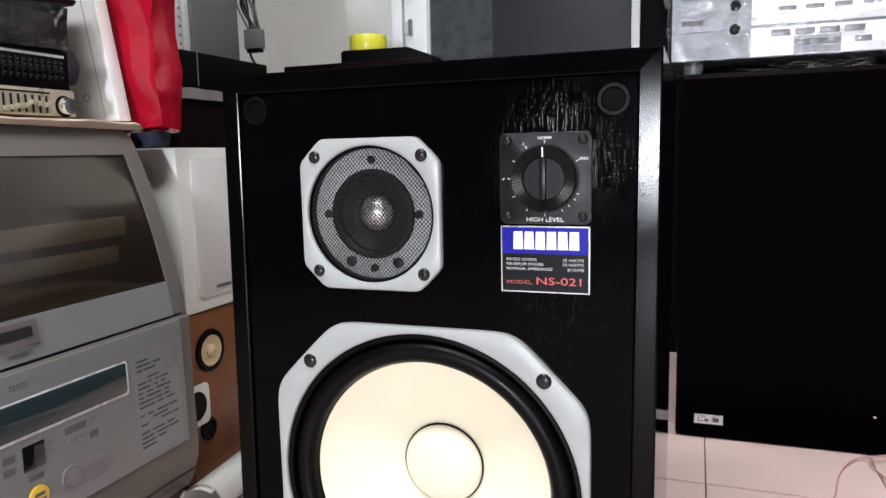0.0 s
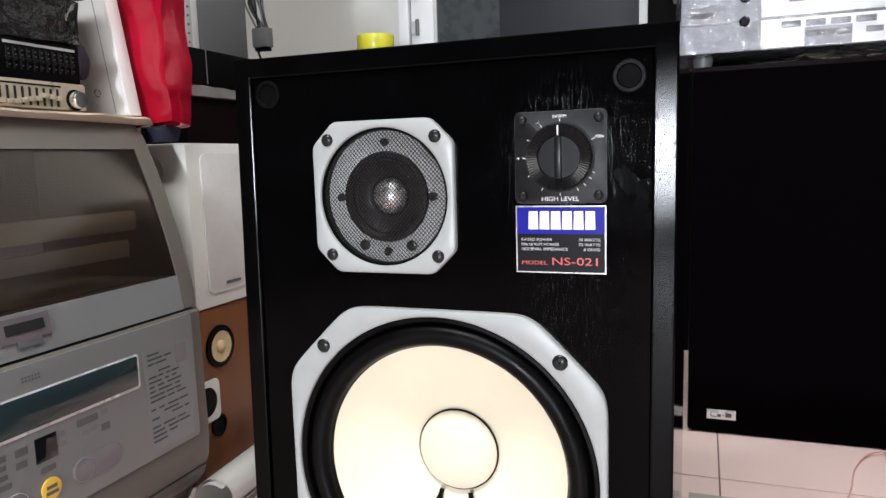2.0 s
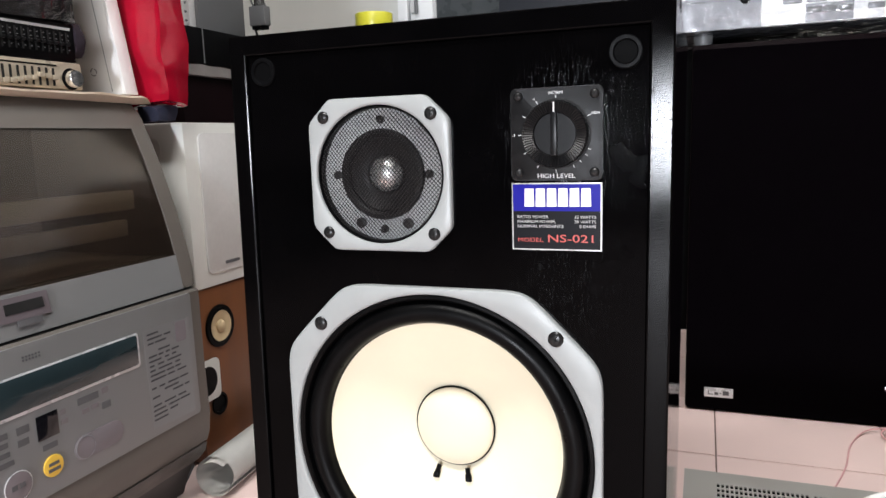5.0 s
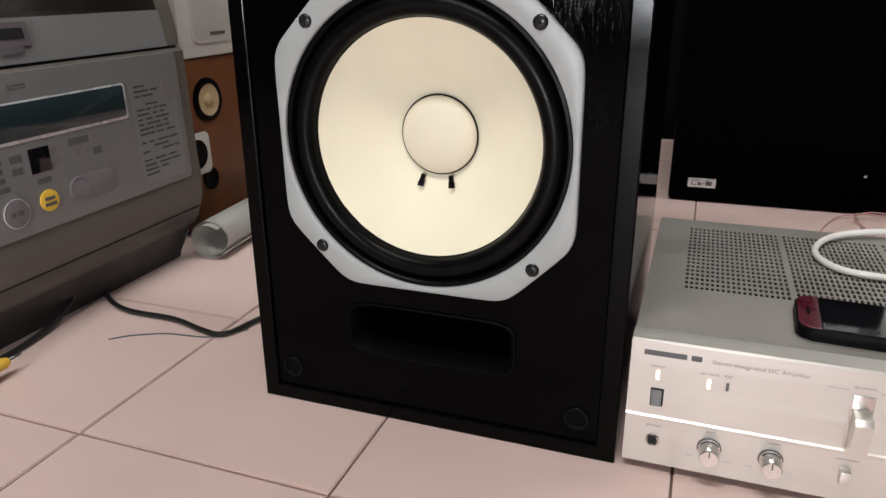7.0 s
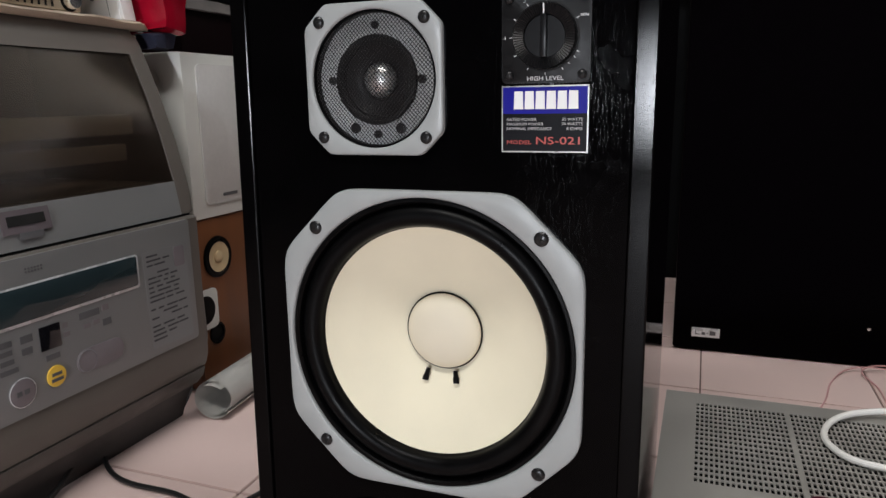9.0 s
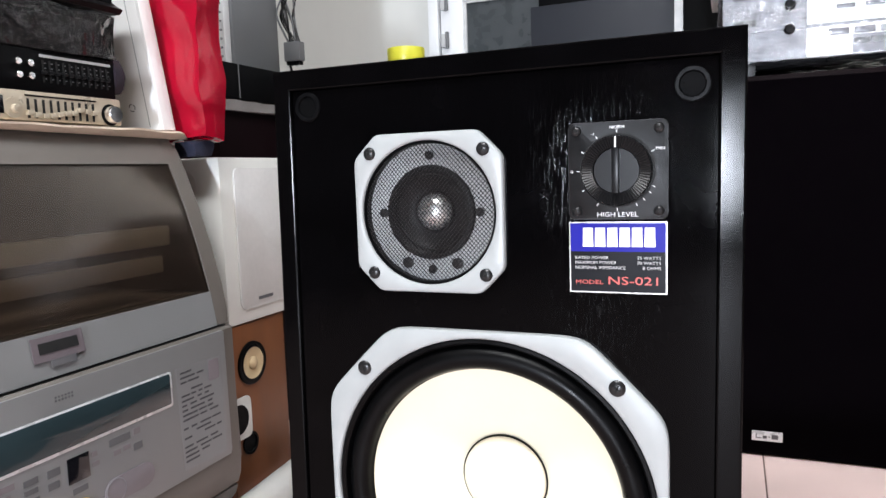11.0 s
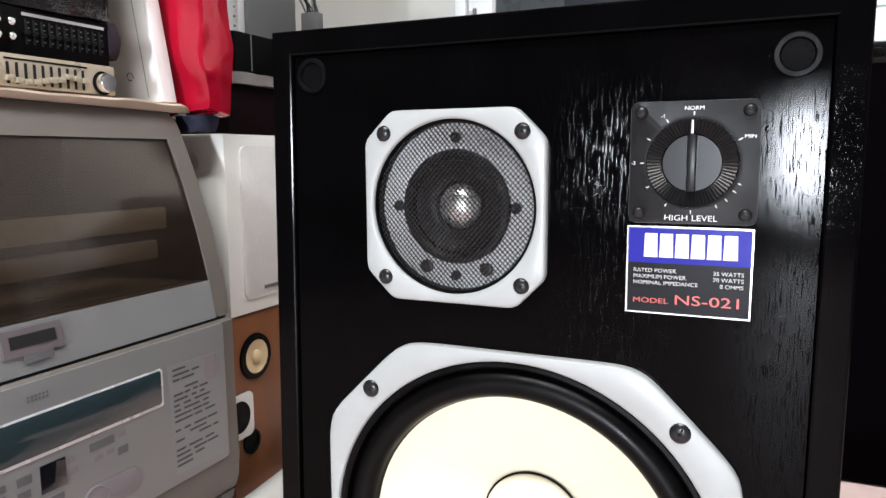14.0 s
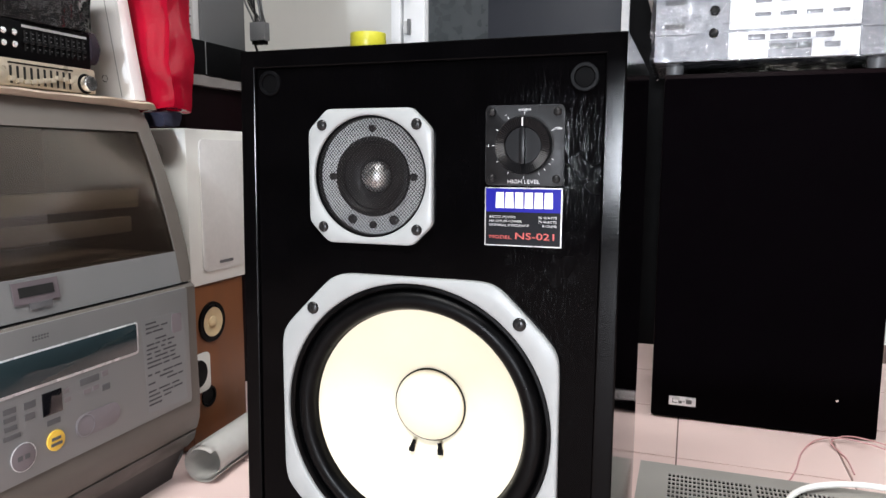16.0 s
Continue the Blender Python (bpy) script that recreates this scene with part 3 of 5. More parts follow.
        part("lead_blob", b, M_RUBBER, sp, "black glued wire lead")
    for x in (-0.1035, 0.1035):
        for z in (-0.1035, 0.1035):
            screw_head(x, cz + z, -0.0062, 0.0062, sp)
    # tweeter
    tx, tz = -0.0425, 0.522
    part("tweeter_frame", bezel(tx, tz, 0.063, 0.0752, 0.0568, -0.0055, 0.0, n=160, p=60), M_BEZEL, sp, "grey painted metal tweeter frame with cut corners")
    part("tweeter_plate", lathe([(0.0568, 0.006), (0.038, 0.0045), (0.0365, 0.006)], (tx, 0, tz), n=80), M_TWPLATE, sp, "pale grey plate under the mesh")
    part("gasket", lathe([(0.0568, -0.003), (0.0555, -0.0038), (0.0545, -0.002), (0.0545, 0.006)], (tx, 0, tz), n=80), M_RUBBER, sp)
    horn = [(0.0378, 0.0035), (0.0368, 0.0008), (0.0335, 0.0005), (0.0310, 0.0025), (0.0300, 0.0065), (0.0235, 0.0105), (0.0205, 0.0125), (0.0172, 0.0125), (0.0162, 0.0110), (0.0144, 0.0125)]
    part("horn", lathe(horn, (tx, 0, tz), n=80), M_PANEL, sp, "black moulded waveguide")
    dome = [(0.0147 * math.cos(radians(a)), 0.0120 - 0.0105 * math.sin(radians(a))) for a in range(0, 91, 9)]
    dome[-1] = (0.0, dome[-1][1])
    part("dome", lathe(dome, (tx, 0, tz), n=48), M_DOME, sp, "silver dome diaphragm")
    for x, z, r in ((0, 0.045, 0.0034), (-0.0415, 0, 0.0036), (0.0415, 0, 0.0036), (-0.0215, -0.0405, 0.0045), (0, -0.0455, 0.0034), (0.0215, -0.0405, 0.0045)):
        part("plate_screw", lathe([(r, 0.006), (r, 0.0025), (r * 0.6, 0.0018), (0, 0.0022)], (tx + x, 0, tz + z), n=16), M_SCREW, sp)
    bm = bmesh.new()
    R, pitch = 0.0553, 0.00245
    for fam in (0, 1):
        ca, sa = math.cos(radians(48 if fam else 132)), math.sin(radians(48 if fam else 132))
        k = -22
        while k <= 22:
            off = k * pitch
            half = math.sqrt(max(R * R - off * off, 0))
            if half > 0.004:
                pts = []
                for j in range(9):
                    s = -half + 2 * half * j / 8
                    u, w = s * ca - off * sa, s * sa + off * ca
                    pts.append((tx + u, -0.0015 - 0.0035 * (1 - (u * u + w * w) / R ** 2) - 0.0002 * fam, tz + w))
                tube(pts, 0.00035, 4, bm=bm, raw=True)
            k += 1
    part("mesh_grille", bm, M_MESH, sp, "black diamond wire mesh grille", smooth=0)
    for x in (-0.048, 0.048):
        for z in (-0.048, 0.048):
            screw_head(tx + x, tz + z, -0.0055, 0.0052, sp)
    # level control
    kx, kz = 0.104, 0.5505
    pl = part("control_plate", prism(rounded(kx, kz, 0.0345, 0.0345, 0.004), "y", -0.0028, 0.0, 0.0008), M_PANEL, sp, "charcoal plastic level control plate")
    part("dial_well", lathe([(0.0262, -0.0029), (0.0255, -0.0031), (0.0248, -0.0029)], (kx, 0, kz), n=64), M_DARK, pl)
    ring = []
    for rr_, y in ((0.0243, -0.0026), (0.0243, -0.0085), (0.0235, -0.0105), (0.0160, -0.0085), (0.0155, -0.0070)):
        ring.append([(kx + (rr_ + (0.0005 if k % 2 and rr_ > 0.0159 else 0)) * math.cos(2 * math.pi * k / 144), y - (0.0006 if k % 2 and y < -0.008 else 0), kz + (rr_ + (0.0005 if k % 2 and rr_ > 0.0159 else 0)) * math.sin(2 * math.pi * k / 144)) for k in range(144)])
    dial = part("dial", loft(ring)[0], M_DIAL, sp, "ribbed black rotary dial", smooth=12)
    part("dial_face", lathe([(0.0156, -0.0070), (0.0, -0.0070)], (kx, 0, kz), n=48), M_DIAL, dial)
    part("dial_grip", box(kx - 0.0024, kx + 0.0024, -0.0128, -0.0068, kz - 0.0158, kz + 0.0158, 0.0008), M_DIAL, dial)
    part("pointer", box(kx - 0.0005, kx + 0.0005, -0.0116, -0.0104, kz + 0.0162, kz + 0.0234), M_WHITE, dial)
    for x in (-0.0285, 0.0285):
        for z in (-0.0285, 0.0285):
            screw_head(kx + x, kz + z, -0.0028, 0.0036, sp)
    for a in (90, 121, 151, 180, 210, 240, 270, 299, 312, 325, 335, 28):
        b = box(0.0264, 0.0285 if a != 28 else 0.0290, -0.0031, -0.0029, -0.00025, 0.00025)
        bmesh.ops.rotate(b, verts=b.verts, cent=(0, 0, 0), matrix=Matrix.Rotation(-radians(a), 3, "Y"))
        bmesh.ops.translate(b, verts=b.verts, vec=(kx, 0, kz))
        part("scale_mark", b, M_WHITE, pl)
    yt = -0.0031
    letter_front("NORM", kx, kz + 0.0293, 0.0031, yt, M_WHITE, pl, 1.15, "CENTER")
    letter_front("MIN", kx + 0.0262, kz + 0.0135, 0.0030, yt, M_WHITE, pl, 1.15)
    letter_front("-1", kx - 0.0178, kz + 0.0252, 0.0030, yt, M_WHITE, pl)
    letter_front("-3", kx - 0.0335, kz - 0.001, 0.0030, yt, M_WHITE, pl)
    letter_front("HIGH LEVEL", kx, kz - 0.0325, 0.0046, yt, M_WHITE, pl, 1.18, "CENTER")
    # name plate
    x0, x1, z0, z1 = 0.0690, 0.1378, 0.4625, 0.5142
    lb = part("name_plate", box(x0, x1, -0.0010, 0.0, z0, z1), M_FOIL, sp, "blue and black printed plate with a silver edge")
    zm = z0 + (z1 - z0) * 0.585
    part("blue_field", box(x0 + 0.001, x1 - 0.001, -0.0013, -0.0009, zm, z1 - 0.001), M_BLUE, lb)
    part("dark_field", box(x0 + 0.001, x1 - 0.001, -0.0013, -0.0009, z0 + 0.001, zm), M_LABEL, lb)
    yl = -0.0016
    # brand word as six plain white blocks
    for k in range(6):
        cx = x0 + 0.0138 + k * 0.00865
        part("brand_block", prism([(cx - 0.0038, 0.4962), (cx + 0.0038, 0.4962), (cx + 0.0034, 0.5100), (cx - 0.0034, 0.5100)], "y", yl, -0.0013), M_WHITE, lb)
    for k, (a, b) in enumerate((("RATED POWER", "35 WATTS"), ("MAXIMUM POWER", "70 WATTS"), ("NOMINAL IMPEDANCE", "8 OHMS"))):
        letter_front(a, x0 + 0.0042, 0.4872 - k * 0.0036, 0.0032, yl, M_PRINT, lb, 1.1)
        letter_front(b, x1 - 0.0042, 0.4872 - k * 0.0036, 0.0032, yl, M_PRINT, lb, 1.1, "RIGHT")
    letter_front("MODEL", x0 + 0.0042, 0.4690, 0.0042, yl, M_RED, lb, 1.45)
    letter_front("NS-021", x1 - 0.0038, 0.4690, 0.0082, yl, M_RED, lb, 1.5, "RIGHT")


main_speaker()


# ---- the dishwasher ----
def dishwasher():
    Y0, Y1, XB = -0.26, 0.332, -0.86
    dw = thing("dishwasher", (-0.69, 0.04, 0), "silver-grey tabletop dishwasher with a smoked window standing on the floor", "dishwasher")
    curve = [(0.345, -0.518), (0.40, -0.528), (0.46, -0.543), (0.52, -0.562), (0.57, -0.581), (0.60, -0.594), (0.617, -0.604), (0.627, -0.618)]

    def ox(z):
        for (a, xa), (b, xb) in zip(curve, curve[1:]):
            if z <= b:
                return xa + (xb - xa) * (z - a) / (b - a)
        return curve[-1][1]

    def band(z0, z1, out, inn, n=8):
        zs = [z0 + (z1 - z0) * k / n for k in range(n + 1)]
        return [(ox(z) + out, z) for z in zs] + [(ox(z) - inn, z) for z in zs[::-1]]

    # plinth and skirt darken in two steps, shade painted into their colours
    base = [(XB, 0.0045), (-0.566, 0.0045), (-0.560, 0.030), (-0.545, 0.056), (-0.538, 0.064), (XB, 0.064)]
    part("base", prism(base, "y", Y0 + 0.004, Y1 - 0.014, 0.004), M_WBASE, dw, "dark grey plinth, darkened further for the shade near the floor")
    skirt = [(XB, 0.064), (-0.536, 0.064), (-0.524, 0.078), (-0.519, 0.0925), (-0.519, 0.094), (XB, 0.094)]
    part("skirt", prism(skirt, "y", Y0 + 0.002, Y1 - 0.006, 0.003), M_WSKIRT, dw, "warm grey lower skirt, darkened for the shade beneath the body")
    under = [(XB, 0.0955), (-0.521, 0.0955), (-0.5155, 0.112), (-0.5135, 0.134), (-0.5145, 0.140), (-0.5145, 0.338), (-0.519, 0.342), (XB, 0.342)]
    part("body", prism(under, "y", Y0, Y1, 0.006), M_WFRAME, dw, "warm grey lower housing")
    panel = part("control_panel", prism([(-0.2, 0.150), (0.306, 0.150), (0.309, 0.155), (0.307, 0.336), (0.303, 0.339), (-0.2, 0.339)], "x", -0.5146, -0.5118, 0.0012), M_WASHER, dw, "silver-grey control panel with printed keys")
    full = [(XB, 0.346)] + [(ox(z), z) for z in (0.346, 0.37, 0.40, 0.43, 0.46, 0.49, 0.52, 0.545, 0.57, 0.585, 0.60, 0.61, 0.617, 0.622, 0.627)] + [(-0.64, 0.630), (XB, 0.630)]
    door = part("door", prism(full, "y", Y1 - 0.030, Y1 - 0.002, 0.008), M_WFRAME, dw, "warm grey door frame")
    part("door_side", prism(full, "y", Y0, Y0 + 0.03, 0.006), M_WFRAME, door)
    top = band(0.584, 0.627, 0.0, 0.02) + []
    part("door_top", prism(top, "y", Y0 + 0.03, Y1 - 0.030), M_WFRAME, door)
    part("lid", box(XB, -0.625, Y0 + 0.03, Y1 - 0.030, 0.612, 0.6295), M_WFRAME, door)
    part("rear", box(XB, XB + 0.02, Y0 + 0.03, Y1 - 0.030, 0.346, 0.612), M_WBASE, door)
    part("door_front", prism(band(0.346, 0.396, 0.0, 0.02), "y", Y0 + 0.03, Y1 - 0.030), M_WASHER, door, "silver-grey lower door panel")
    part("window", prism(band(0.396, 0.584, -0.002, 0.005), "y", Y0 + 0.03, Y1 - 0.030), M_SMOKE, door, "smoked clear window")
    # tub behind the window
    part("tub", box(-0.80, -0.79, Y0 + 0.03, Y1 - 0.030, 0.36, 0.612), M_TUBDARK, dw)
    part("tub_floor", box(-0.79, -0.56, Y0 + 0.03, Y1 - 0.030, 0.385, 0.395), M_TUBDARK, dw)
    # rails added to draw the window's pale bands, the lower one duller
    part("rack", box(-0.574, -0.566, Y0 + 0.04, Y1 - 0.060, 0.468, 0.496, 0.003), M_TUB, dw, "beige rail added to draw a pale band in the window")
    part("rack", box(-0.566, -0.558, Y0 + 0.04, Y1 - 0.085, 0.432, 0.456, 0.003), M_TUBMID, dw, "beige rail added to draw a pale band in the window")
    part("seam_gasket", box(-0.70, -0.524, Y0 + 0.006, Y1 - 0.006, 0.341, 0.3465), M_DARK, dw)
    # name plate of the maker, as bars
    px = lambda z: ox(z) + 0.0012
    plate = prism([(0.010, 0.365), (0.076, 0.365), (0.076, 0.392), (0.010, 0.392)], "x", 0, 0.0012)
    sheet(plate, px)
    pl = part("maker_plate", plate, M_PLATE, door, "mauve-grey maker's plate")
    for a, b, z0, z1, m in ((0.018, 0.068, 0.3735, 0.3855, M_DARK), (0.030, 0.062, 0.3575, 0.3650, M_GREYPRINT)):
        bm = prism([(a, z0), (b, z0), (b, z1), (a, z1)], "x", 0.0012, 0.0020)
        sheet(bm, px)
        part("plain_bar", bm, m, pl)
    # handle strip
    xs = -0.5118
    strip_frame = part("strip_frame", prism(rounded(0.0, 0.283, 0.1965, 0.0235, 0.004), "x", xs - 0.001, xs + 0.0012, 0.0006), M_BADGE, panel, "pale rim of the handle strip")
    part("handle_strip", prism(rounded(-0.002, 0.284, 0.195, 0.0205, 0.003), "x", xs, xs + 0.0020, 0.0004), M_LCD, panel, "blue-grey glossy handle strip")
    for r in range(2):
        for k in range(6):
            part("vent_dot", prism(disc(0.025 + k * 0.0042, 0.3245 - r * 0.004, 0.0013, 8), "x", xs, xs + 0.0006), M_GREYPRINT, panel)
    # printed sheet of notes
    st = part("notice_sticker", prism([(0.211, 0.162), (0.297, 0.158), (0.297, 0.304), (0.206, 0.306)], "x", xs, xs + 0.0003), M_WASHER, panel, "silver sticker with rows of small print")
    random.seed(5)
    z = 0.300
    while z > 0.170:
        y = 0.213
        while y < 0.285:
            w = random.uniform(0.008, 0.030)
            if y + w > 0.291:
                break
            if random.random() < 0.92 and not (0.262 < y + w and z > 0.268):
                part("plain_bar", box(xs + 0.0003, xs + 0.0006, y, y + w, z - 0.0034, z - 0.0008), M_INK, st)
            y += w + random.uniform(0.002, 0.007)
        z -= 0.0068 if random.random() < 0.8 else 0.012
    part("plain_bar", prism(rounded(0.279, 0.287, 0.011, 0.015, 0.004), "x", xs + 0.0006, xs + 0.0011), M_PINKGREY, st)
    # keys
    part("number_display", box(xs, xs + 0.0012, 0.031, 0.060, 0.220, 0.250, 0.0004), M_SCREEN, panel, "small black number display")
    part("start_key", prism(disc(0.0465, 0.1845, 0.0135, 32), "x", xs, xs + 0.0022, 0.0008), M_YELLOW, panel, "round yellow start key")
    for a, b in ((0.1872, 0.010), (0.1800, 0.012)):
        part("plain_bar", box(xs + 0.0022, xs + 0.0027, 0.0465 - b * 0.7, 0.0465 + b * 0.7, a - 0.002, a + 0.002), M_GREYPRINT, panel)
    part("power_key", prism(disc(0.0, 0.181, 0.0165, 32), "x", xs, xs + 0.0016, 0.0007), M_PINKGREY, panel, "round mauve-grey power key")
    part("key_ring", lathe([(0.0172, 0), (0.0180, 0.0012), (0.0170, 0.0016)], (xs, 0.0, 0.181), "x", 40), M_BADGE, panel)
    for y in (-0.006, 0.004):
        part("plain_bar", box(xs + 0.0016, xs + 0.0021, y - 0.003, y + 0.004, 0.178, 0.184), M_GREYPRINT, panel)
    part("course_key", prism(rounded(0.117, 0.187, 0.039, 0.0155, 0.015, 8), "x", xs, xs + 0.0012, 0.0005), M_PINKGREY, panel, "long mauve-grey course key")
    part("key_ring", lathe([(0.0145, 0.001), (0.0150, 0.0018), (0.0140, 0.0020)], (xs, 0.094, 0.187), "x", 32), M_STICKER, panel)
    for y0, y1, z0, z1 in ((0.089, 0.099, 0.184, 0.190), (0.112, 0.126, 0.184, 0.191), (0.006, 0.022, 0.238, 0.247), (0.006, 0.020, 0.224, 0.232), (0.064, 0.072, 0.240, 0.246),
                           (0.064, 0.074, 0.228, 0.234), (0.036, 0.056, 0.206, 0.213), (0.090, 0.122, 0.242, 0.251), (0.127, 0.138, 0.244, 0.252), (0.095, 0.106, 0.229, 0.235), (0.110, 0.121, 0.230, 0.236), (0.126, 0.140, 0.224, 0.233),
                           (-0.022, -0.005, 0.240, 0.247), (-0.022, -0.006, 0.230, 0.236), (-0.022, -0.005, 0.219, 0.225), (-0.024, -0.001, 0.208, 0.214)):
        part("plain_bar", box(xs, xs + 0.0006, y0, y1, z0, z1), M_GREYPRINT if y1 - y0 > 0.013 else M_PINKGREY, panel)
    for k in range(5):
        part("plain_bar", box(xs, xs + 0.0006, -0.085, -0.032 - 0.005 * (k % 2), 0.200 + k * 0.011, 0.207 + k * 0.011), M_PINKGREY, panel)


def sheet(bm, fx):
    """Lays a thin plate, drawn flat, on a curved front."""
    for v in bm.verts:
        v.co.x += fx(v.co.z)


dishwasher()


def board():
    bm = bmesh.new()
    n = 40
    rings = []
    for z in (0.6302, 0.6328):
        pts = []
        for k in range(n + 1):
            y = -0.25 + 0.608 * k / n
            sag = 9.0 * max(0.0, y - 0.325) ** 2
            pts.append((-0.588 + 0.004 * noise.noise((y * 22, z * 90, 3)) - 0.5 * max(0.0, y - 0.335), y, z - sag + 0.0018 * noise.noise((y * 18, 5, 1))))
        pts += [(-0.86, 0.335, z), (-0.86, -0.25, z)]
        rings.append(pts)
    bm, made = loft(rings)
    bm.faces.new(made[0])
    bm.faces.new(made[1])
    single("cardboard_sheet", bm, M_BOARD, "tan cardboard sheet lying on the dishwasher", "cardboard")


board()


def silver_equalizer():
    X = -0.604
    e = thing("equalizer", (-0.70, 0.0, 0.630), "champagne-coloured graphic equalizer with a row of sliders", "equalizer")
    part("case", box(X - 0.2, X, -0.24, 0.238, 0.632, 0.668, 0.003), M_CHAMP, e)
    part("bottom_foot", box(X - 0.18, X - 0.02, -0.22, 0.22, 0.6302, 0.632), M_BLACK, e)
    part("top_slot", box(X, X + 0.0006, 0.094, 0.197, 0.6612, 0.6632), M_BLACK, e)
    part("meter_window", box(X, X + 0.0008, -0.2, 0.066, 0.639, 0.660, 0.0004), M_SCREEN, e)
    part("meter_round", prism(disc(0.078, 0.646, 0.012, 24), "x", X, X + 0.001), M_CHAMP, e)
    part("small_knob", prism(disc(0.079, 0.6455, 0.0048, 16), "x", X, X + 0.007, 0.0008), M_CHAMP, e)
    for k in range(10):
        y = 0.0975 + k * 0.0104
        part("slider_slot", box(X, X + 0.0005, y - 0.0017, y + 0.0017, 0.6355, 0.6585), M_DARK, e)
        zc = 0.6415 - 0.003 * math.sin(k * 0.75) + 0.0007 * k * (k > 6)
        part("slider", box(X, X + 0.005, y - 0.0042, y + 0.0042, zc - 0.003, zc + 0.003, 0.0008), M_CHAMP, e)
    kn = part("knob", lathe([(0.0115, 0), (0.0115, 0.010), (0.0105, 0.012), (0, 0.012)], (X, 0.2185, 0.6460), "x", 32), M_CHROME, e, "shiny silver knob")
    part("knob_well", lathe([(0.0145, 0.0005), (0.0115, 0.0005)], (X, 0.2185, 0.6460), "x", 32), M_BLACK, kn)


def black_equalizer():
    X = -0.606
    e = thing("graphic_equalizer", (-0.70, 0.0, 0.668), "black graphic equalizer with a pale level strip, stacked on another", "equalizer")
    part("case", box(X - 0.19, X, -0.24, 0.233, 0.668, 0.719, 0.002), M_BLACK, e)
    part("level_strip", box(X, X + 0.0008, 0.120, 0.2265, 0.7105, 0.7138), M_PRINT, e, "pale printed level strip")
    for k in range(11):
        y = 0.124 + k * 0.0096
        s = part("slider_slot", box(X, X + 0.0005, y - 0.0012, y + 0.0012, 0.680, 0.707), M_DARK, e)
        part("slider", box(X, X + 0.004, y - 0.0030, y + 0.0030, 0.692 - 0.002, 0.692 + 0.002, 0.0006), M_PANEL, s)
        for z in (0.684, 0.697, 0.703):
            part("plain_bar", box(X, X + 0.0005, y + 0.002, y + 0.0040, z, z + 0.0012), M_GREYPRINT, s)
    for y in (0.089, 0.105):
        for z in (0.686, 0.7015):
            part("button", lathe([(0.0042, 0), (0.0042, 0.005), (0.003, 0.0062), (0, 0.0062)], (X, y, z), "x", 16), M_CHROME, e, "small silver button")


def wrapped_stack():
    w = thing("wrapped_device", (-0.70, 0.0, 0.719), "dark device wrapped in dusty clear plastic film", "wrapped device")
    part("case", box(-0.80, -0.612, -0.24, 0.224, 0.7195, 0.770, 0.003), M_BLACK, w)
    bm = grid_box(-0.81, -0.602, -0.245, 0.236, 0.7195, 0.778, 14)
    crumple(bm, 0.006, 30, 2)
    for v in bm.verts:
        v.co.z = max(v.co.z, 0.7195)
    part("film", bm, M_DUSKFILM, w, "crumpled clear film", smooth=25)
    d = thing("cassette_deck", (-0.70, 0.0, 0.784), "black slab-shaped audio device on top of the stack", "audio device")
    part("case", prism([(-0.82, 0.786), (-0.596, 0.786), (-0.590, 0.792), (-0.612, 0.803), (-0.612, 0.862), (-0.82, 0.862)], "y", -0.24, 0.243, 0.002), M_BLACK, d)
    part("trim_line", box(-0.612, -0.6112, -0.23, 0.222, 0.828, 0.831), M_PANEL, d)
    bm = grid_box(-0.66, -0.602, 0.233, 0.250, 0.677, 0.722, 5)
    for v in bm.verts:
        c = Vector((-0.631, 0.2415, 0.70))
        q = v.co - c
        f = math.sqrt(max(0.0, 1 - 0.5 * (abs(q.z) / 0.0225) ** 2))
        v.co = Vector((c.x + q.x * f, c.y + q.y * f, v.co.z))
    crumple(bm, 0.003, 60)
    single("cloth_roll", bm, M_PURPLE, "dark purple cloth tucked beside the equalizers", "cloth")


silver_equalizer()
black_equalizer()
wrapped_stack()


def carton():
    c = thing("foam_tray", (-0.66, 0.30, 0.635), "white open tray leaning on its edge beside the equalizers", "tray")

    def lean(bm):
        for v in bm.verts:
            v.co.x -= 0.17 * (v.co.z - 0.635)
        return bm

    part("panel", lean(box(-0.735, -0.606, 0.312, 0.316, 0.6347, 0.836, 0.001)), M_CARTON, c)
    part("rim", lean(box(-0.606, -0.600, 0.312, 0.336, 0.6347, 0.836, 0.001)), M_CARTON, c)
    part("rim", lean(box(-0.735, -0.606, 0.316, 0.336, 0.832, 0.836, 0.001)), M_CARTON, c)
    part("rim", lean(box(-0.735, -0.606, 0.316, 0.336, 0.6347, 0.639, 0.001)), M_CARTON, c)
    part("fold", lean(box(-0.6255, -0.6245, 0.3114, 0.312, 0.640, 0.832)), M_STICKER, c)
    for k in range(3):
        a0 = radians(90 + 120 * k)
        pts = [(-0.6525 + 0.0055 * math.cos(a0 + radians(s)), 0.3117, 0.670 + 0.0055 * math.sin(a0 + radians(s))) for s in (0, 30, 60, 90)]
        part("recycling_mark", lean(tube(pts, 0.0007, 6, raw=True)), M_GREYPRINT, c)


carton()


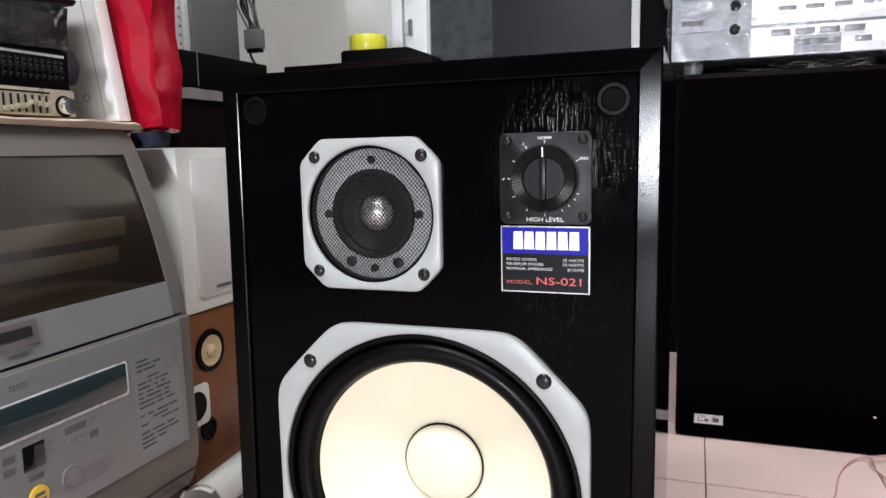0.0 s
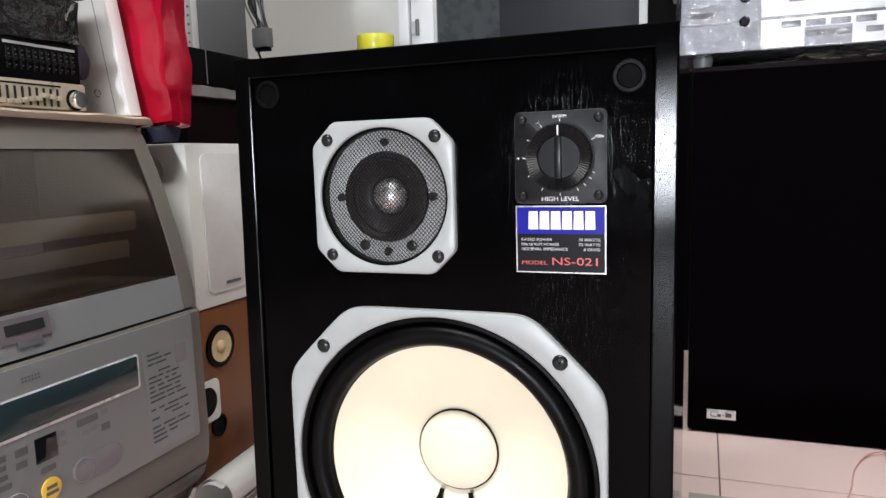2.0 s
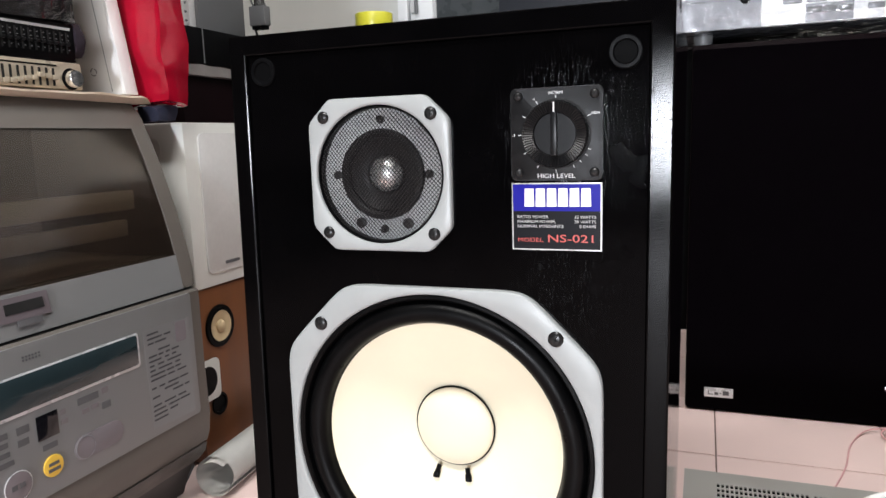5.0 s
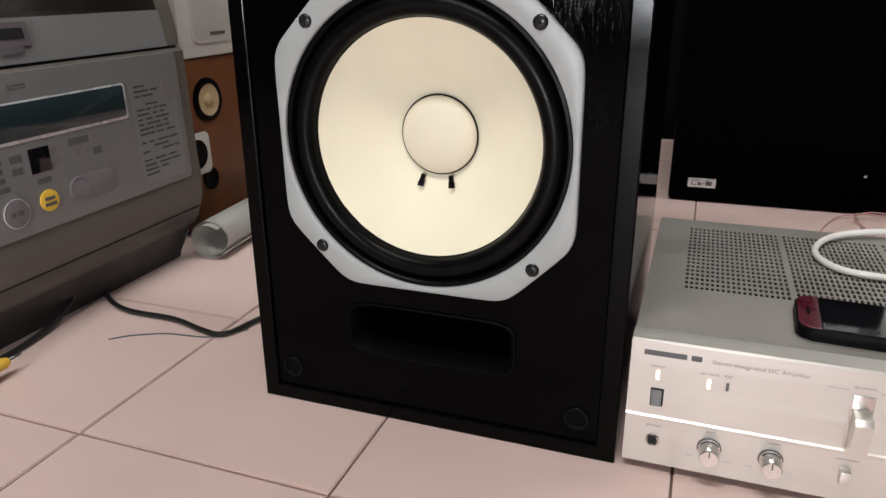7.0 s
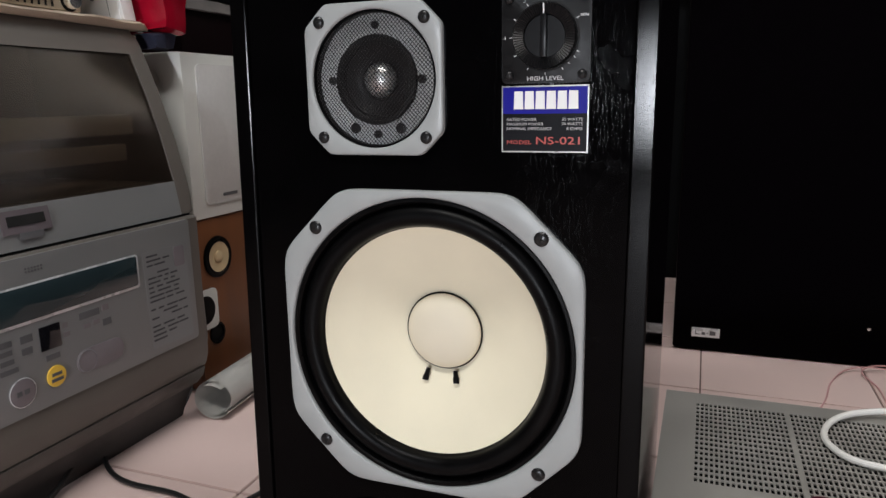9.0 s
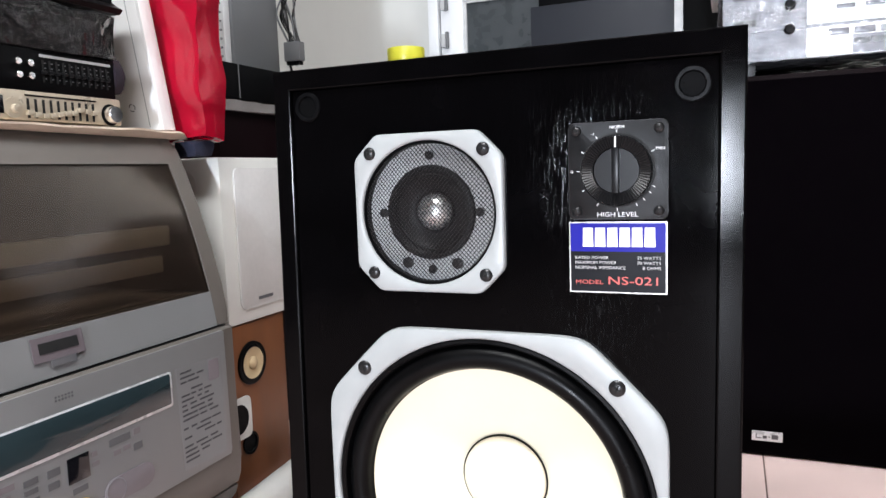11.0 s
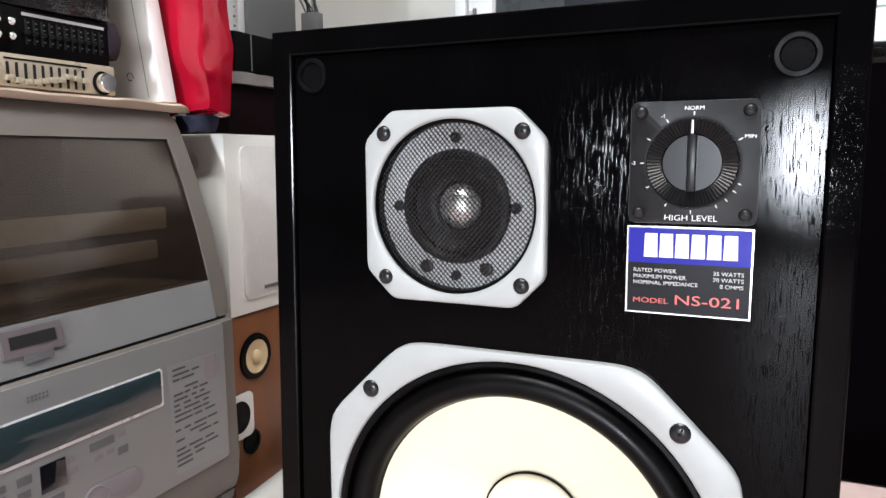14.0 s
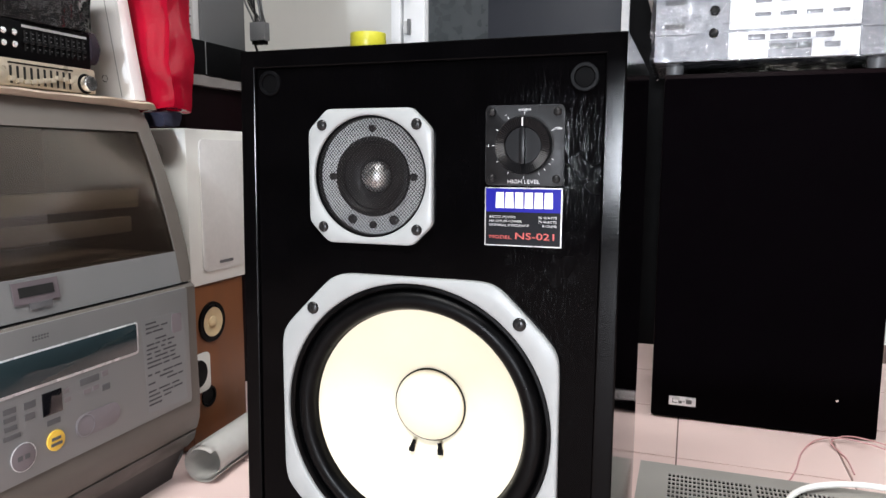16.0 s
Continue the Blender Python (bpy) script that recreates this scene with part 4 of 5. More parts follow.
def bag():
    bm = grid_box(-0.662, -0.559, 0.350, 0.405, 0.613, 0.92, 24)
    for v in bm.verts:
        f = 1 - 0.15 * max(0.0, (0.675 - v.co.z) / 0.05) ** 1.5
        v.co.x = -0.606 + (v.co.x + 0.606) * f
        v.co.x += -0.10 * (v.co.z - 0.63) * (0.6 if v.co.x < -0.61 else 0.05)
        v.co.y = 0.381 + (v.co.y - 0.381) * f
        v.co.z += 0.012 * (v.co.x + 0.61) / 0.06 * (1 if v.co.z < 0.65 else 0)
    crumple(bm, 0.009, 14, 4)
    crumple(bm, 0.0022, 34, 9)
    single("plastic_bag", bm, M_BAG, "crumpled shiny red plastic bag standing beside the tray", "bag", smooth=50)
    bm = grid_box(-0.620, -0.580, 0.350, 0.390, 0.5905, 0.6125, 6)
    crumple(bm, 0.007, 38, 1)
    for v in bm.verts:
        v.co.z = max(v.co.z, 0.5905)
    single("folded_cloth", bm, M_NAVY, "folded navy cloth under the red bag", "cloth")


bag()


def white_speaker():
    s = thing("satellite_speaker", (-0.69, 0.49, 0.308), "small white plastic loudspeaker with pale grille standing on a wooden one", "loudspeaker")
    bm = prism([(-0.80, 0.412), (-0.600, 0.404), (-0.588, 0.412), (-0.586, 0.59), (-0.60, 0.60), (-0.80, 0.58)], "z", 0.3085, 0.590, 0.006)
    part("cabinet", bm, M_CREAMBOX, s)
    g = prism(rounded(0.514, 0.452, 0.070, 0.120, 0.012), "x", -0.588, -0.5845, 0.0012)
    part("grille", g, M_CLOTHGR, s, "pale grey cloth grille")
    part("plain_bar", box(-0.5846, -0.5836, 0.490, 0.530, 0.3435, 0.3490), M_GREYPRINT, s)
    part("side_dent", prism(rounded(-0.665, 0.548, 0.035, 0.016, 0.012), "y", 0.4045, 0.412, 0.001), M_CREAMBOX, s)


def driver(x, y, z, r, parent, cream=True):
    fr = lathe([(r, 0), (r * 0.98, 0.003), (r * 0.90, 0.004), (r * 0.84, 0.0035), (r * 0.76, 0.005), (r * 0.70, 0.003)], (x, y, z), "x", 40)
    part("surround", fr, M_RUBBER, parent, "black surround ring")
    if cream:
        part("cone", lathe([(r * 0.72, 0.0042), (r * 0.66, 0.0035), (r * 0.26, 0.0012)], (x, y, z), "x", 40), M_OLDCONE, parent, "cream cone")
        part("phase_plug", lathe([(r * 0.29, 0.0010), (r * 0.28, 0.0045), (r * 0.18, 0.0075), (0, 0.0085)], (x, y, z), "x", 24), M_OLDCONE, parent, "cream dust cap")
    else:
        part("cone", lathe([(r * 0.86, 0.001), (r * 0.3, -0.012), (0, -0.008)], (x, y, z), "x", 32), M_BLACK, parent, "black cone")


def brown_speaker():
    s = thing("wooden_speaker", (-0.69, 0.48, 0.0), "brown wood-veneer tower loudspeaker with a small cream driver", "loudspeaker")
    bm = bmesh.new()
    X = -0.592
    yz = (0.408, 0.568)
    box(-0.83, X - 0.004, yz[0], yz[1], 0.002, 0.3080, 0.002, bm=bm)
    part("cabinet", bm, M_BROWN, s)
    part("front_board", box(X - 0.004, X, yz[0] + 0.001, yz[1] - 0.001, 0.004, 0.3070, 0.001), M_BROWN, s)
    driver(X + 0.0005, 0.468, 0.236, 0.038, s)
    fr = part("tweeter_flange", prism(rounded(0.425, 0.148, 0.030, 0.036, 0.010), "x", X, X + 0.004, 0.001), M_CREAMBOX, s, "white square flange")
    part("tweeter_cone", lathe([(0.026, 0.0040), (0.025, 0.0048), (0.012, 0.0046), (0, 0.0055)], (X, 0.421, 0.148), "x", 28), M_BLACK, fr)
    part("bass_port", lathe([(0.020, 0.0002), (0.020, 0.003), (0.016, 0.003), (0.015, 0.0004), (0, 0.0004)], (X, 0.451, 0.098), "x", 28), M_BLACK, s, "round black bass port")


white_speaker()
brown_speaker()


def rolled_sheet():
    a, b = Vector((-0.508, 0.322, 0.0)), Vector((-0.530, 0.64, 0.0))
    d = (b - a).normalized()
    side = Vector((-d.y, d.x, 0))
    bm = bmesh.new()
    rings = []
    L = (b - a).length
    n = 84
    for s in (0, 1):
        ring = []
        for k in range(n):
            t = radians(-150 + 640 * k / (n - 1))
            r = 0.0360 - 0.0090 * k / (n - 1)
            u, w = r * math.cos(t), 0.0340 + r * math.sin(t) * 0.9
            p = a + d * (L * s + (0.006 * math.sin(t * 0.7) if s == 0 else 0)) + side * u
            ring.append((p.x, p.y, max(w, 0.001)))
        rings.append(ring)
    loft(rings, bm, closed=False)
    bmesh.ops.solidify(bm, geom=list(bm.faces), thickness=0.0026)
    single("rolled_plastic_sheet", bm, M_TUBE, "white plastic sheet rolled into a tube lying on the tiles", "rolled sheet")


rolled_sheet()
for ob in scene.objects:
    if ob.name in ("dishwasher", "cardboard_sheet", "cassette_deck", "foam_tray"):
        ob.location.z -= 0.0045


def floor_cables():
    single("power_cable", tube([(-0.60, 0.18, 0.02), (-0.561, 0.147, 0.006), (-0.520, 0.122, 0.0045), (-0.477, 0.111, 0.0045), (-0.407, 0.110, 0.0045), (-0.350, 0.095, 0.0045), (-0.317, 0.096, 0.0045), (-0.300, 0.144, 0.0045), (-0.27, 0.24, 0.0045), (-0.22, 0.36, 0.0045)], 0.0036, 8), M_CABLE,
           "black power cable lying loose on the tiles", "cable")
    single("appliance_cable", tube([(-0.575, 0.12, 0.03), (-0.552, 0.06, 0.012), (-0.540, 0.0, 0.0045), (-0.535, -0.07, 0.0045), (-0.54, -0.2, 0.0045)], 0.0042, 8), M_CABLE, "black cable running along the dishwasher's foot", "cable")
    single("thin_wire", tube([(-0.455, 0.040, 0.001), (-0.433, 0.059, 0.001), (-0.395, 0.077, 0.001), (-0.360, 0.082, 0.001), (-0.333, 0.089, 0.001), (-0.300, 0.120, 0.001)], 0.0009, 6), M_GREYPRINT, "thin grey wire lying on the tiles", "wire")
    p = thing("audio_plug", (-0.497, -0.085, 0.0), "yellow audio plug with a dark metal end on the tiles", "plug")
    part("sleeve", lathe([(0, -0.022), (0.006, -0.022), (0.0068, -0.004), (0.0068, 0.008), (0.005, 0.012), (0, 0.012)], (-0.497, -0.078, 0.019), "y", 16), M_YELLOW, p)
    part("tip", lathe([(0.004, 0.012), (0.004, 0.019), (0.0015, 0.020), (0.0015, 0.030), (0, 0.031)], (-0.497, -0.078, 0.019), "y", 12), M_CHROME, p)
    part("body", box(-0.508, -0.486, -0.130, -0.092, 0.0005, 0.026, 0.006), M_WBASE, p)


floor_cables()


# ---- the amplifier and what lies on it ----
def amplifier():
    X0, X1, YF, YB, ZT = 0.193, 0.623, -0.005, 0.344, 0.135
    a = thing("amplifier", (0.408, 0.17, 0), "silver stereo amplifier with slotted grey lid standing on the tiles", "amplifier")
    prof = [(0.016, 0.010), (-0.0035, 0.010), (-0.0035, 0.0565), (-0.0062, 0.0575), (-0.0066, 0.0605), (-0.0050, 0.0618), (-0.0050, 0.1335), (-0.0035, 0.1355), (0.016, 0.1362)]
    part("faceplate", prism(prof, "x", X0, X1, 0.0008), M_ALU, a, "brushed silver faceplate", smooth=20)
    # slotted lid
    bm = bmesh.new()
    z, th = ZT, 0.0016
    blocks = [(0.230 + k * 0.1035, 20) for k in range(3)]
    px, ya, py, rows = 0.00497, 0.118, 0.01160, 17
    yb = ya + py * rows
    x_prev = X0 + 0.001

    def quad(x0, x1, y0, y1):
        bm.faces.new([bm.verts.new((x, y, z)) for x, y in ((x0, y0), (x1, y0), (x1, y1), (x0, y1))])

    quad(X0 + 0.001, X1 - 0.001, 0.016, ya)
    quad(X0 + 0.001, X1 - 0.001, yb, YB)
    for bx, cols in blocks:
        quad(x_prev, bx, ya, yb)
        for i in range(cols):
            for j in range(rows):
                x, y = bx + i * px, ya + j * py
                o = [bm.verts.new((x + u * px, y + w * py, z)) for u, w in ((0, 0), (1, 0), (1, 1), (0, 1))]
                h = [(x + u * px, y + w * py) for u, w in ((0.19, 0.13), (0.81, 0.13), (0.81, 0.87), (0.19, 0.87))]
                t = [bm.verts.new((*p, z)) for p in h]
                d = [bm.verts.new((*p, z - th)) for p in h]
                for k in range(4):
                    n = (k + 1) % 4
                    bm.faces.new((o[k], o[n], t[n], t[k]))
                    bm.faces.new((t[k], t[n], d[n], d[k]))
        x_prev = bx + cols * px
    quad(x_prev, X1 - 0.001, ya, yb)
    me, c = finish("lid", bm, M_COVER, 0)
    lid = new("lid", me)
    lid.parent, lid.location = a, c - WORLD[a]
    tagged(lid, "grey metal lid with three fields of slots")
    WORLD[lid] = c
    # chassis coloured near-black to stand for the shade below the slots
    part("chassis", box(X0 + 0.004, X1 - 0.004, 0.016, YB - 0.003, 0.012, 0.105), M_DEEP, a)
    for x0, x1 in ((X0 + 0.001, X0 + 0.003), (X1 - 0.003, X1 - 0.001)):
        part("side", box(x0, x1, 0.016, YB, 0.012, ZT - 0.0002), M_COVER, a)
    part("rear", box(X0 + 0.003, X1 - 0.003, YB - 0.003, YB, 0.012, ZT - 0.0004), M_BLACK, a)
    for x in (X0 + 0.04, X1 - 0.04):
        for y in (0.05, 0.30):
            part("foot", lathe([(0, 0), (0.014, 0), (0.016, 0.012), (0, 0.012)], (x, y, 0), "z", 20), M_RUBBER, a)
    yf = -0.0052
    # maker's word as plain bars, the rest is lettered
    part("plain_bar", box(0.2040, 0.2390, yf, YF, 0.1210, 0.1260), M_GREYPRINT, a)
    part("plain_bar", box(0.2425, 0.2510, yf, YF, 0.1210, 0.1260), M_GREYPRINT, a)
    letter_front("Stereo Integrated DC Amplifier", 0.2590, 0.1212, 0.0052, yf, M_SOFTPRINT, a, 1.12)
    for w, x, z in (("power", 0.217, 0.1100), ("via tone", 0.2585, 0.1100), ("DC", 0.2735, 0.1100), ("speakers", 0.373, 0.1190)):
        letter_front(w, x, z, 0.0040, yf, M_SOFTPRINT, a, 1.15, "CENTER")
    part("plain_bar", box(0.3460, 0.3620, yf, YF, 0.1165, 0.1175), M_PRINT, a)
    part("plain_bar", box(0.3840, 0.3980, yf, YF, 0.1165, 0.1175), M_PRINT, a)
    part("power_lamp", box(0.2156, 0.2184, yf - 0.001, YF, 0.0985, 0.1070, 0.0004), M_LIT, a, "lit warm white slit lamp")
    part("tone_lamp", box(0.2573, 0.2601, yf - 0.001, YF, 0.0975, 0.1060, 0.0004), M_LIT, a, "lit warm white slit lamp")
    part("dc_lamp", box(0.2722, 0.2746, yf - 0.001, YF, 0.0980, 0.1055, 0.0004), M_GREYPRINT, a, "unlit grey slit lamp")
    sw = part("power_switch_well", box(0.2125, 0.2235, yf - 0.0002, YF, 0.0720, 0.0895), M_DARK, a)
    part("power_switch", prism([(-0.005, 0.0735), (-0.0105, 0.0745), (-0.0095, 0.0865), (-0.005, 0.0880)], "x", 0.2132, 0.2220, 0.0005), M_PC, sw, "grey rocker switch")
    part("speaker_switch_plate", box(0.3655, 0.3815, yf - 0.0006, YF, 0.0640, 0.1130, 0.001), M_CHROME, a)
    part("speaker_lever", prism([(-0.006, 0.0640), (-0.020, 0.0650), (-0.024, 0.0960), (-0.020, 0.1000), (-0.006, 0.1010)], "x", 0.3668, 0.3802, 0.001), M_ALU, a, "silver lever switch")
    yl = -0.0036
    letter_front("phones", 0.2180, 0.0495, 0.0038, yl - 0.0001, M_SOFTPRINT, a, 1.15, "CENTER")
    letter_front("bass", 0.2660, 0.0525, 0.0040, yl - 0.0001, M_SOFTPRINT, a, 1.15, "CENTER")
    letter_front("treble", 0.3160, 0.0525, 0.0040, yl - 0.0001, M_SOFTPRINT, a, 1.15, "CENTER")
    letter_front("operation", 0.3720, 0.0500, 0.0038, yl - 0.0001, M_SOFTPRINT, a, 1.15, "CENTER")
    jk = part("phones_jack", lathe([(0.0062, 0.0), (0.0062, -0.002), (0.0052, -0.0028), (0.0042, -0.002), (0.0040, 0.0)], (0.218, yl, 0.036), n=28), M_CHROME, a, "round headphone socket")
    part("jack_hole", lathe([(0.0040, -0.0008), (0, -0.0008)], (0.218, yl, 0.036), n=20), M_DARK, jk)
    for x in (0.266, 0.3155):
        kn = part("tone_knob", lathe([(0.0094, 0.0), (0.0094, -0.004), (0.0086, -0.0045), (0.0083, -0.0155), (0.0074, -0.0170), (0, -0.0170)], (x, yl, 0.0375), n=36), M_CHROME, a, "turned silver tone knob")
        part("knob_mark", box(x - 0.0005, x + 0.0005, yl - 0.0174, yl - 0.0169, 0.0390, 0.0445), M_GREYPRINT, kn)
        part("knob_shadow_ring", lathe([(0.0102, -0.0003), (0.0093, -0.0003)], (x, yl, 0.0375), n=36), M_GREYPRINT, kn)
        for dx in (-0.016, 0.016):
            part("plain_bar", box(x + dx - 0.003, x + dx + 0.003, yl - 0.0001, yl, 0.0260, 0.0270), M_PRINT, a)
    part("mode_switch", box(0.3675, 0.3755, yl - 0.008, yl, 0.0300, 0.0430, 0.001), M_ALU, a, "small silver push switch")


amplifier()


def phone():
    p = thing("mobile_phone", (0.395, 0.085, 0.135), "wine-red mobile phone with a black screen lying on the amplifier", "phone")

    def turn(bm):
        bmesh.ops.rotate(bm, verts=bm.verts, cent=(0.39, 0.08, 0.14), matrix=Matrix.Rotation(radians(-3), 3, "Z"))
        bmesh.ops.translate(bm, verts=bm.verts, vec=(-0.003, -0.006, 0))
        return bm

    part("shell", turn(prism(rounded(0.393, 0.075, 0.064, 0.036, 0.012), "z", 0.1352, 0.1462, 0.003)), M_BLACK, p)
    part("end_band", turn(prism(rounded(0.393, 0.075, 0.0625, 0.0345, 0.012)[6:18] + [(0.348, 0.0405), (0.348, 0.1095)][0:2], "z", 0.1462, 0.1474, 0.0005)), M_PHONE, p, "wine-red plastic end band")
    part("screen", turn(prism([(0.349, 0.0420), (0.452, 0.0420), (0.452, 0.1080), (0.349, 0.1080)], "z", 0.1462, 0.1470, 0.0003)), M_SCREEN, p, "black glossy screen")
    part("earpiece", turn(box(0.3375, 0.3400, 0.068, 0.082, 0.1473, 0.1477)), M_BLACK, p)


phone()
single("white_cable_loop", tube([(0.62, 0.225, 0.1398), (0.52, 0.205, 0.1398), (0.45, 0.197, 0.1398), (0.405, 0.197, 0.1398), (0.376, 0.211, 0.1398), (0.362, 0.250, 0.1400), (0.377, 0.296, 0.1410), (0.412, 0.326, 0.143), (0.47, 0.338, 0.1450), (0.55, 0.325, 0.142), (0.63, 0.30, 0.1398)], 0.0036, 10), M_WCABLE,
       "thick white cable looped on the amplifier's lid", "cable")
single("pink_wire", tube([(0.40, 0.60, 0.002), (0.435, 0.70, 0.002), (0.46, 0.80, 0.002), (0.500, 0.865, 0.006), (0.56, 0.86, 0.012), (0.65, 0.82, 0.003), (0.75, 0.75, 0.002)], 0.0014, 6), M_PINKWIRE, "thin pink speaker wire on the tiles", "wire")
single("red_wire", tube([(0.53, 0.72, 0.002), (0.53, 0.79, 0.002), (0.515, 0.85, 0.008), (0.56, 0.88, 0.012), (0.66, 0.86, 0.002), (0.78, 0.84, 0.002)], 0.0014, 6), M_PINKWIRE, "thin red speaker wire on the tiles", "wire")


# ---- the large black loudspeaker and what stands on it ----
def lod_speaker():
    s = thing("floor_speaker", (0.395, 1.08, 0), "large black loudspeaker with a black cloth grille on the floor", "loudspeaker")
    part("cabinet", box(0.182, 0.602, 0.912, 1.22, 0.001, 0.708, 0.003), M_MAROON, s)
    part("grille", box(0.1835, 0.6005, 0.895, 0.912, 0.004, 0.698, 0.005), M_GRILLE, s, "black cloth grille")
    b = part("badge", box(0.2180, 0.2710, 0.8935, 0.895, 0.0310, 0.0500, 0.0005), M_BADGE, s, "small silver maker's badge")
    for x0, x1, z0, z1 in ((0.226, 0.2275, 0.038, 0.0465), (0.226, 0.236, 0.038, 0.0395), (0.238, 0.245, 0.038, 0.0435), (0.247, 0.251, 0.041, 0.0425), (0.253, 0.264, 0.038, 0.0465)):
        part("plain_bar", box(x0 - 0.001, x1 - 0.001, 0.8930, 0.8935, z0 - 0.002, z1 - 0.002), M_GREYPRINT, b)
    part("pin", lathe([(0.003, 0.001), (0.003, -0.002), (0, -0.003)], (0.528, 0.895, 0.076), n=12), M_CHROME, s, "tiny silver pin")


lod_speaker()


def tuner():
    X0, X1, YF, Z0, Z1 = 0.160, 0.600, 0.930, 0.748, 0.890
    t = thing("tuner", (0.38, 1.08, 0.726), "silver tuner wrapped in clear crinkled plastic on the black speaker", "tuner")
    part("case", box(X0, X1, YF, 1.22, Z0, Z1, 0.003), M_TUNERGREY, t)
    part("upper_face", box(0.297, 0.522, YF - 0.003, YF, 0.805, Z1 - 0.004, 0.001), M_TUNER, t, "bright silver faceplate")
    part("lower_face", box(0.297, 0.522, YF - 0.003, YF, Z0 + 0.002, 0.800, 0.001), M_TUNER, t, "bright silver faceplate")
    part("left_face", box(X0 + 0.001, 0.2965, YF - 0.002, YF, Z0 + 0.002, 0.798), M_TUNERGREY, t)
    part("left_face", box(X0 + 0.001, 0.2965, YF - 0.002, YF, 0.801, Z1 - 0.004), M_TUNERGREY, t)
    part("end_face", box(0.523, X1 - 0.001, YF - 0.002, YF, Z0 + 0.002, 0.798), M_TUNERGREY, t)
    part("end_face", box(0.523, X1 - 0.001, YF - 0.002, YF, 0.801, Z1 - 0.004), M_TUNERGREY, t)
    for k in range(4):
        for z in (0.828, 0.853):
            part("key", box(0.342 + k * 0.044, 0.370 + k * 0.044, YF - 0.005, YF - 0.003, z, z + 0.007, 0.0008), M_TUNERGREY, t)
    for k in range(4):
        part("key", box(0.331 + k * 0.039, 0.362 + k * 0.039, YF - 0.005, YF - 0.003, 0.784, 0.795, 0.001), M_TUNERGREY, t)
    part("key_bed", box(0.368, 0.443, YF - 0.0036, YF - 0.003, Z0 + 0.003, 0.782), M_TUNERGREY, t)
    for k in range(3):
        part("key", box(0.371 + k * 0.024, 0.393 + k * 0.024, YF - 0.006, YF - 0.0036, 0.766, 0.776, 0.001), M_PC, t)
    part("key", box(0.464, 0.490, YF - 0.005, YF - 0.003, 0.766, 0.776, 0.001), M_TUNERGREY, t)
    for x, z, w in ((0.178, 0.858, 0.040), (0.178, 0.812, 0.038)):
        part("plain_bar", box(x, x + w, YF - 0.0028, YF - 0.002, z, z + 0.010), M_GREYPRINT, t)
    for z in (0.800, 0.842):
        part("knob", lathe([(0.009, 0), (0.009, -0.010), (0.007, -0.012), (0, -0.012)], (0.270, YF - 0.002, z), n=20), M_BLACK, t, "small black knob")
    for x in (0.200, 0.56):
        for y in (0.965, 1.18):
            part("foot", lathe([(0, 0.7265), (0.016, 0.7265), (0.018, 0.748), (0, 0.748)], (x, y, 0), "z", 20), M_PC, t)
    bm = grid_box(X0 - 0.006, X1 + 0.004, YF - 0.016, 1.225, Z0 - 0.002, Z1 + 0.004, 26)
    crumple(bm, 0.006, 38, 3)
    crumple(bm, 0.003, 120, 6)
    part("film", bm, M_FILM, t, "crinkled clear plastic wrap", smooth=20)
    d = thing("disc_player", (0.38, 1.08, 0.897), "flat silver audio device lying on the wrapped tuner", "audio device")
    part("case", box(0.135, 0.600, 0.925, 1.22, 0.899, 0.985, 0.003), M_TUNER, d)
    part("seam", box(0.135, 0.600, 0.9245, 0.925, 0.912, 0.9135), M_PC, d)


tuner()
for ob in scene.objects:
    if ob.name in ("tuner", "disc_player"):
        ob.location += Vector((0, -0.026, -0.018))


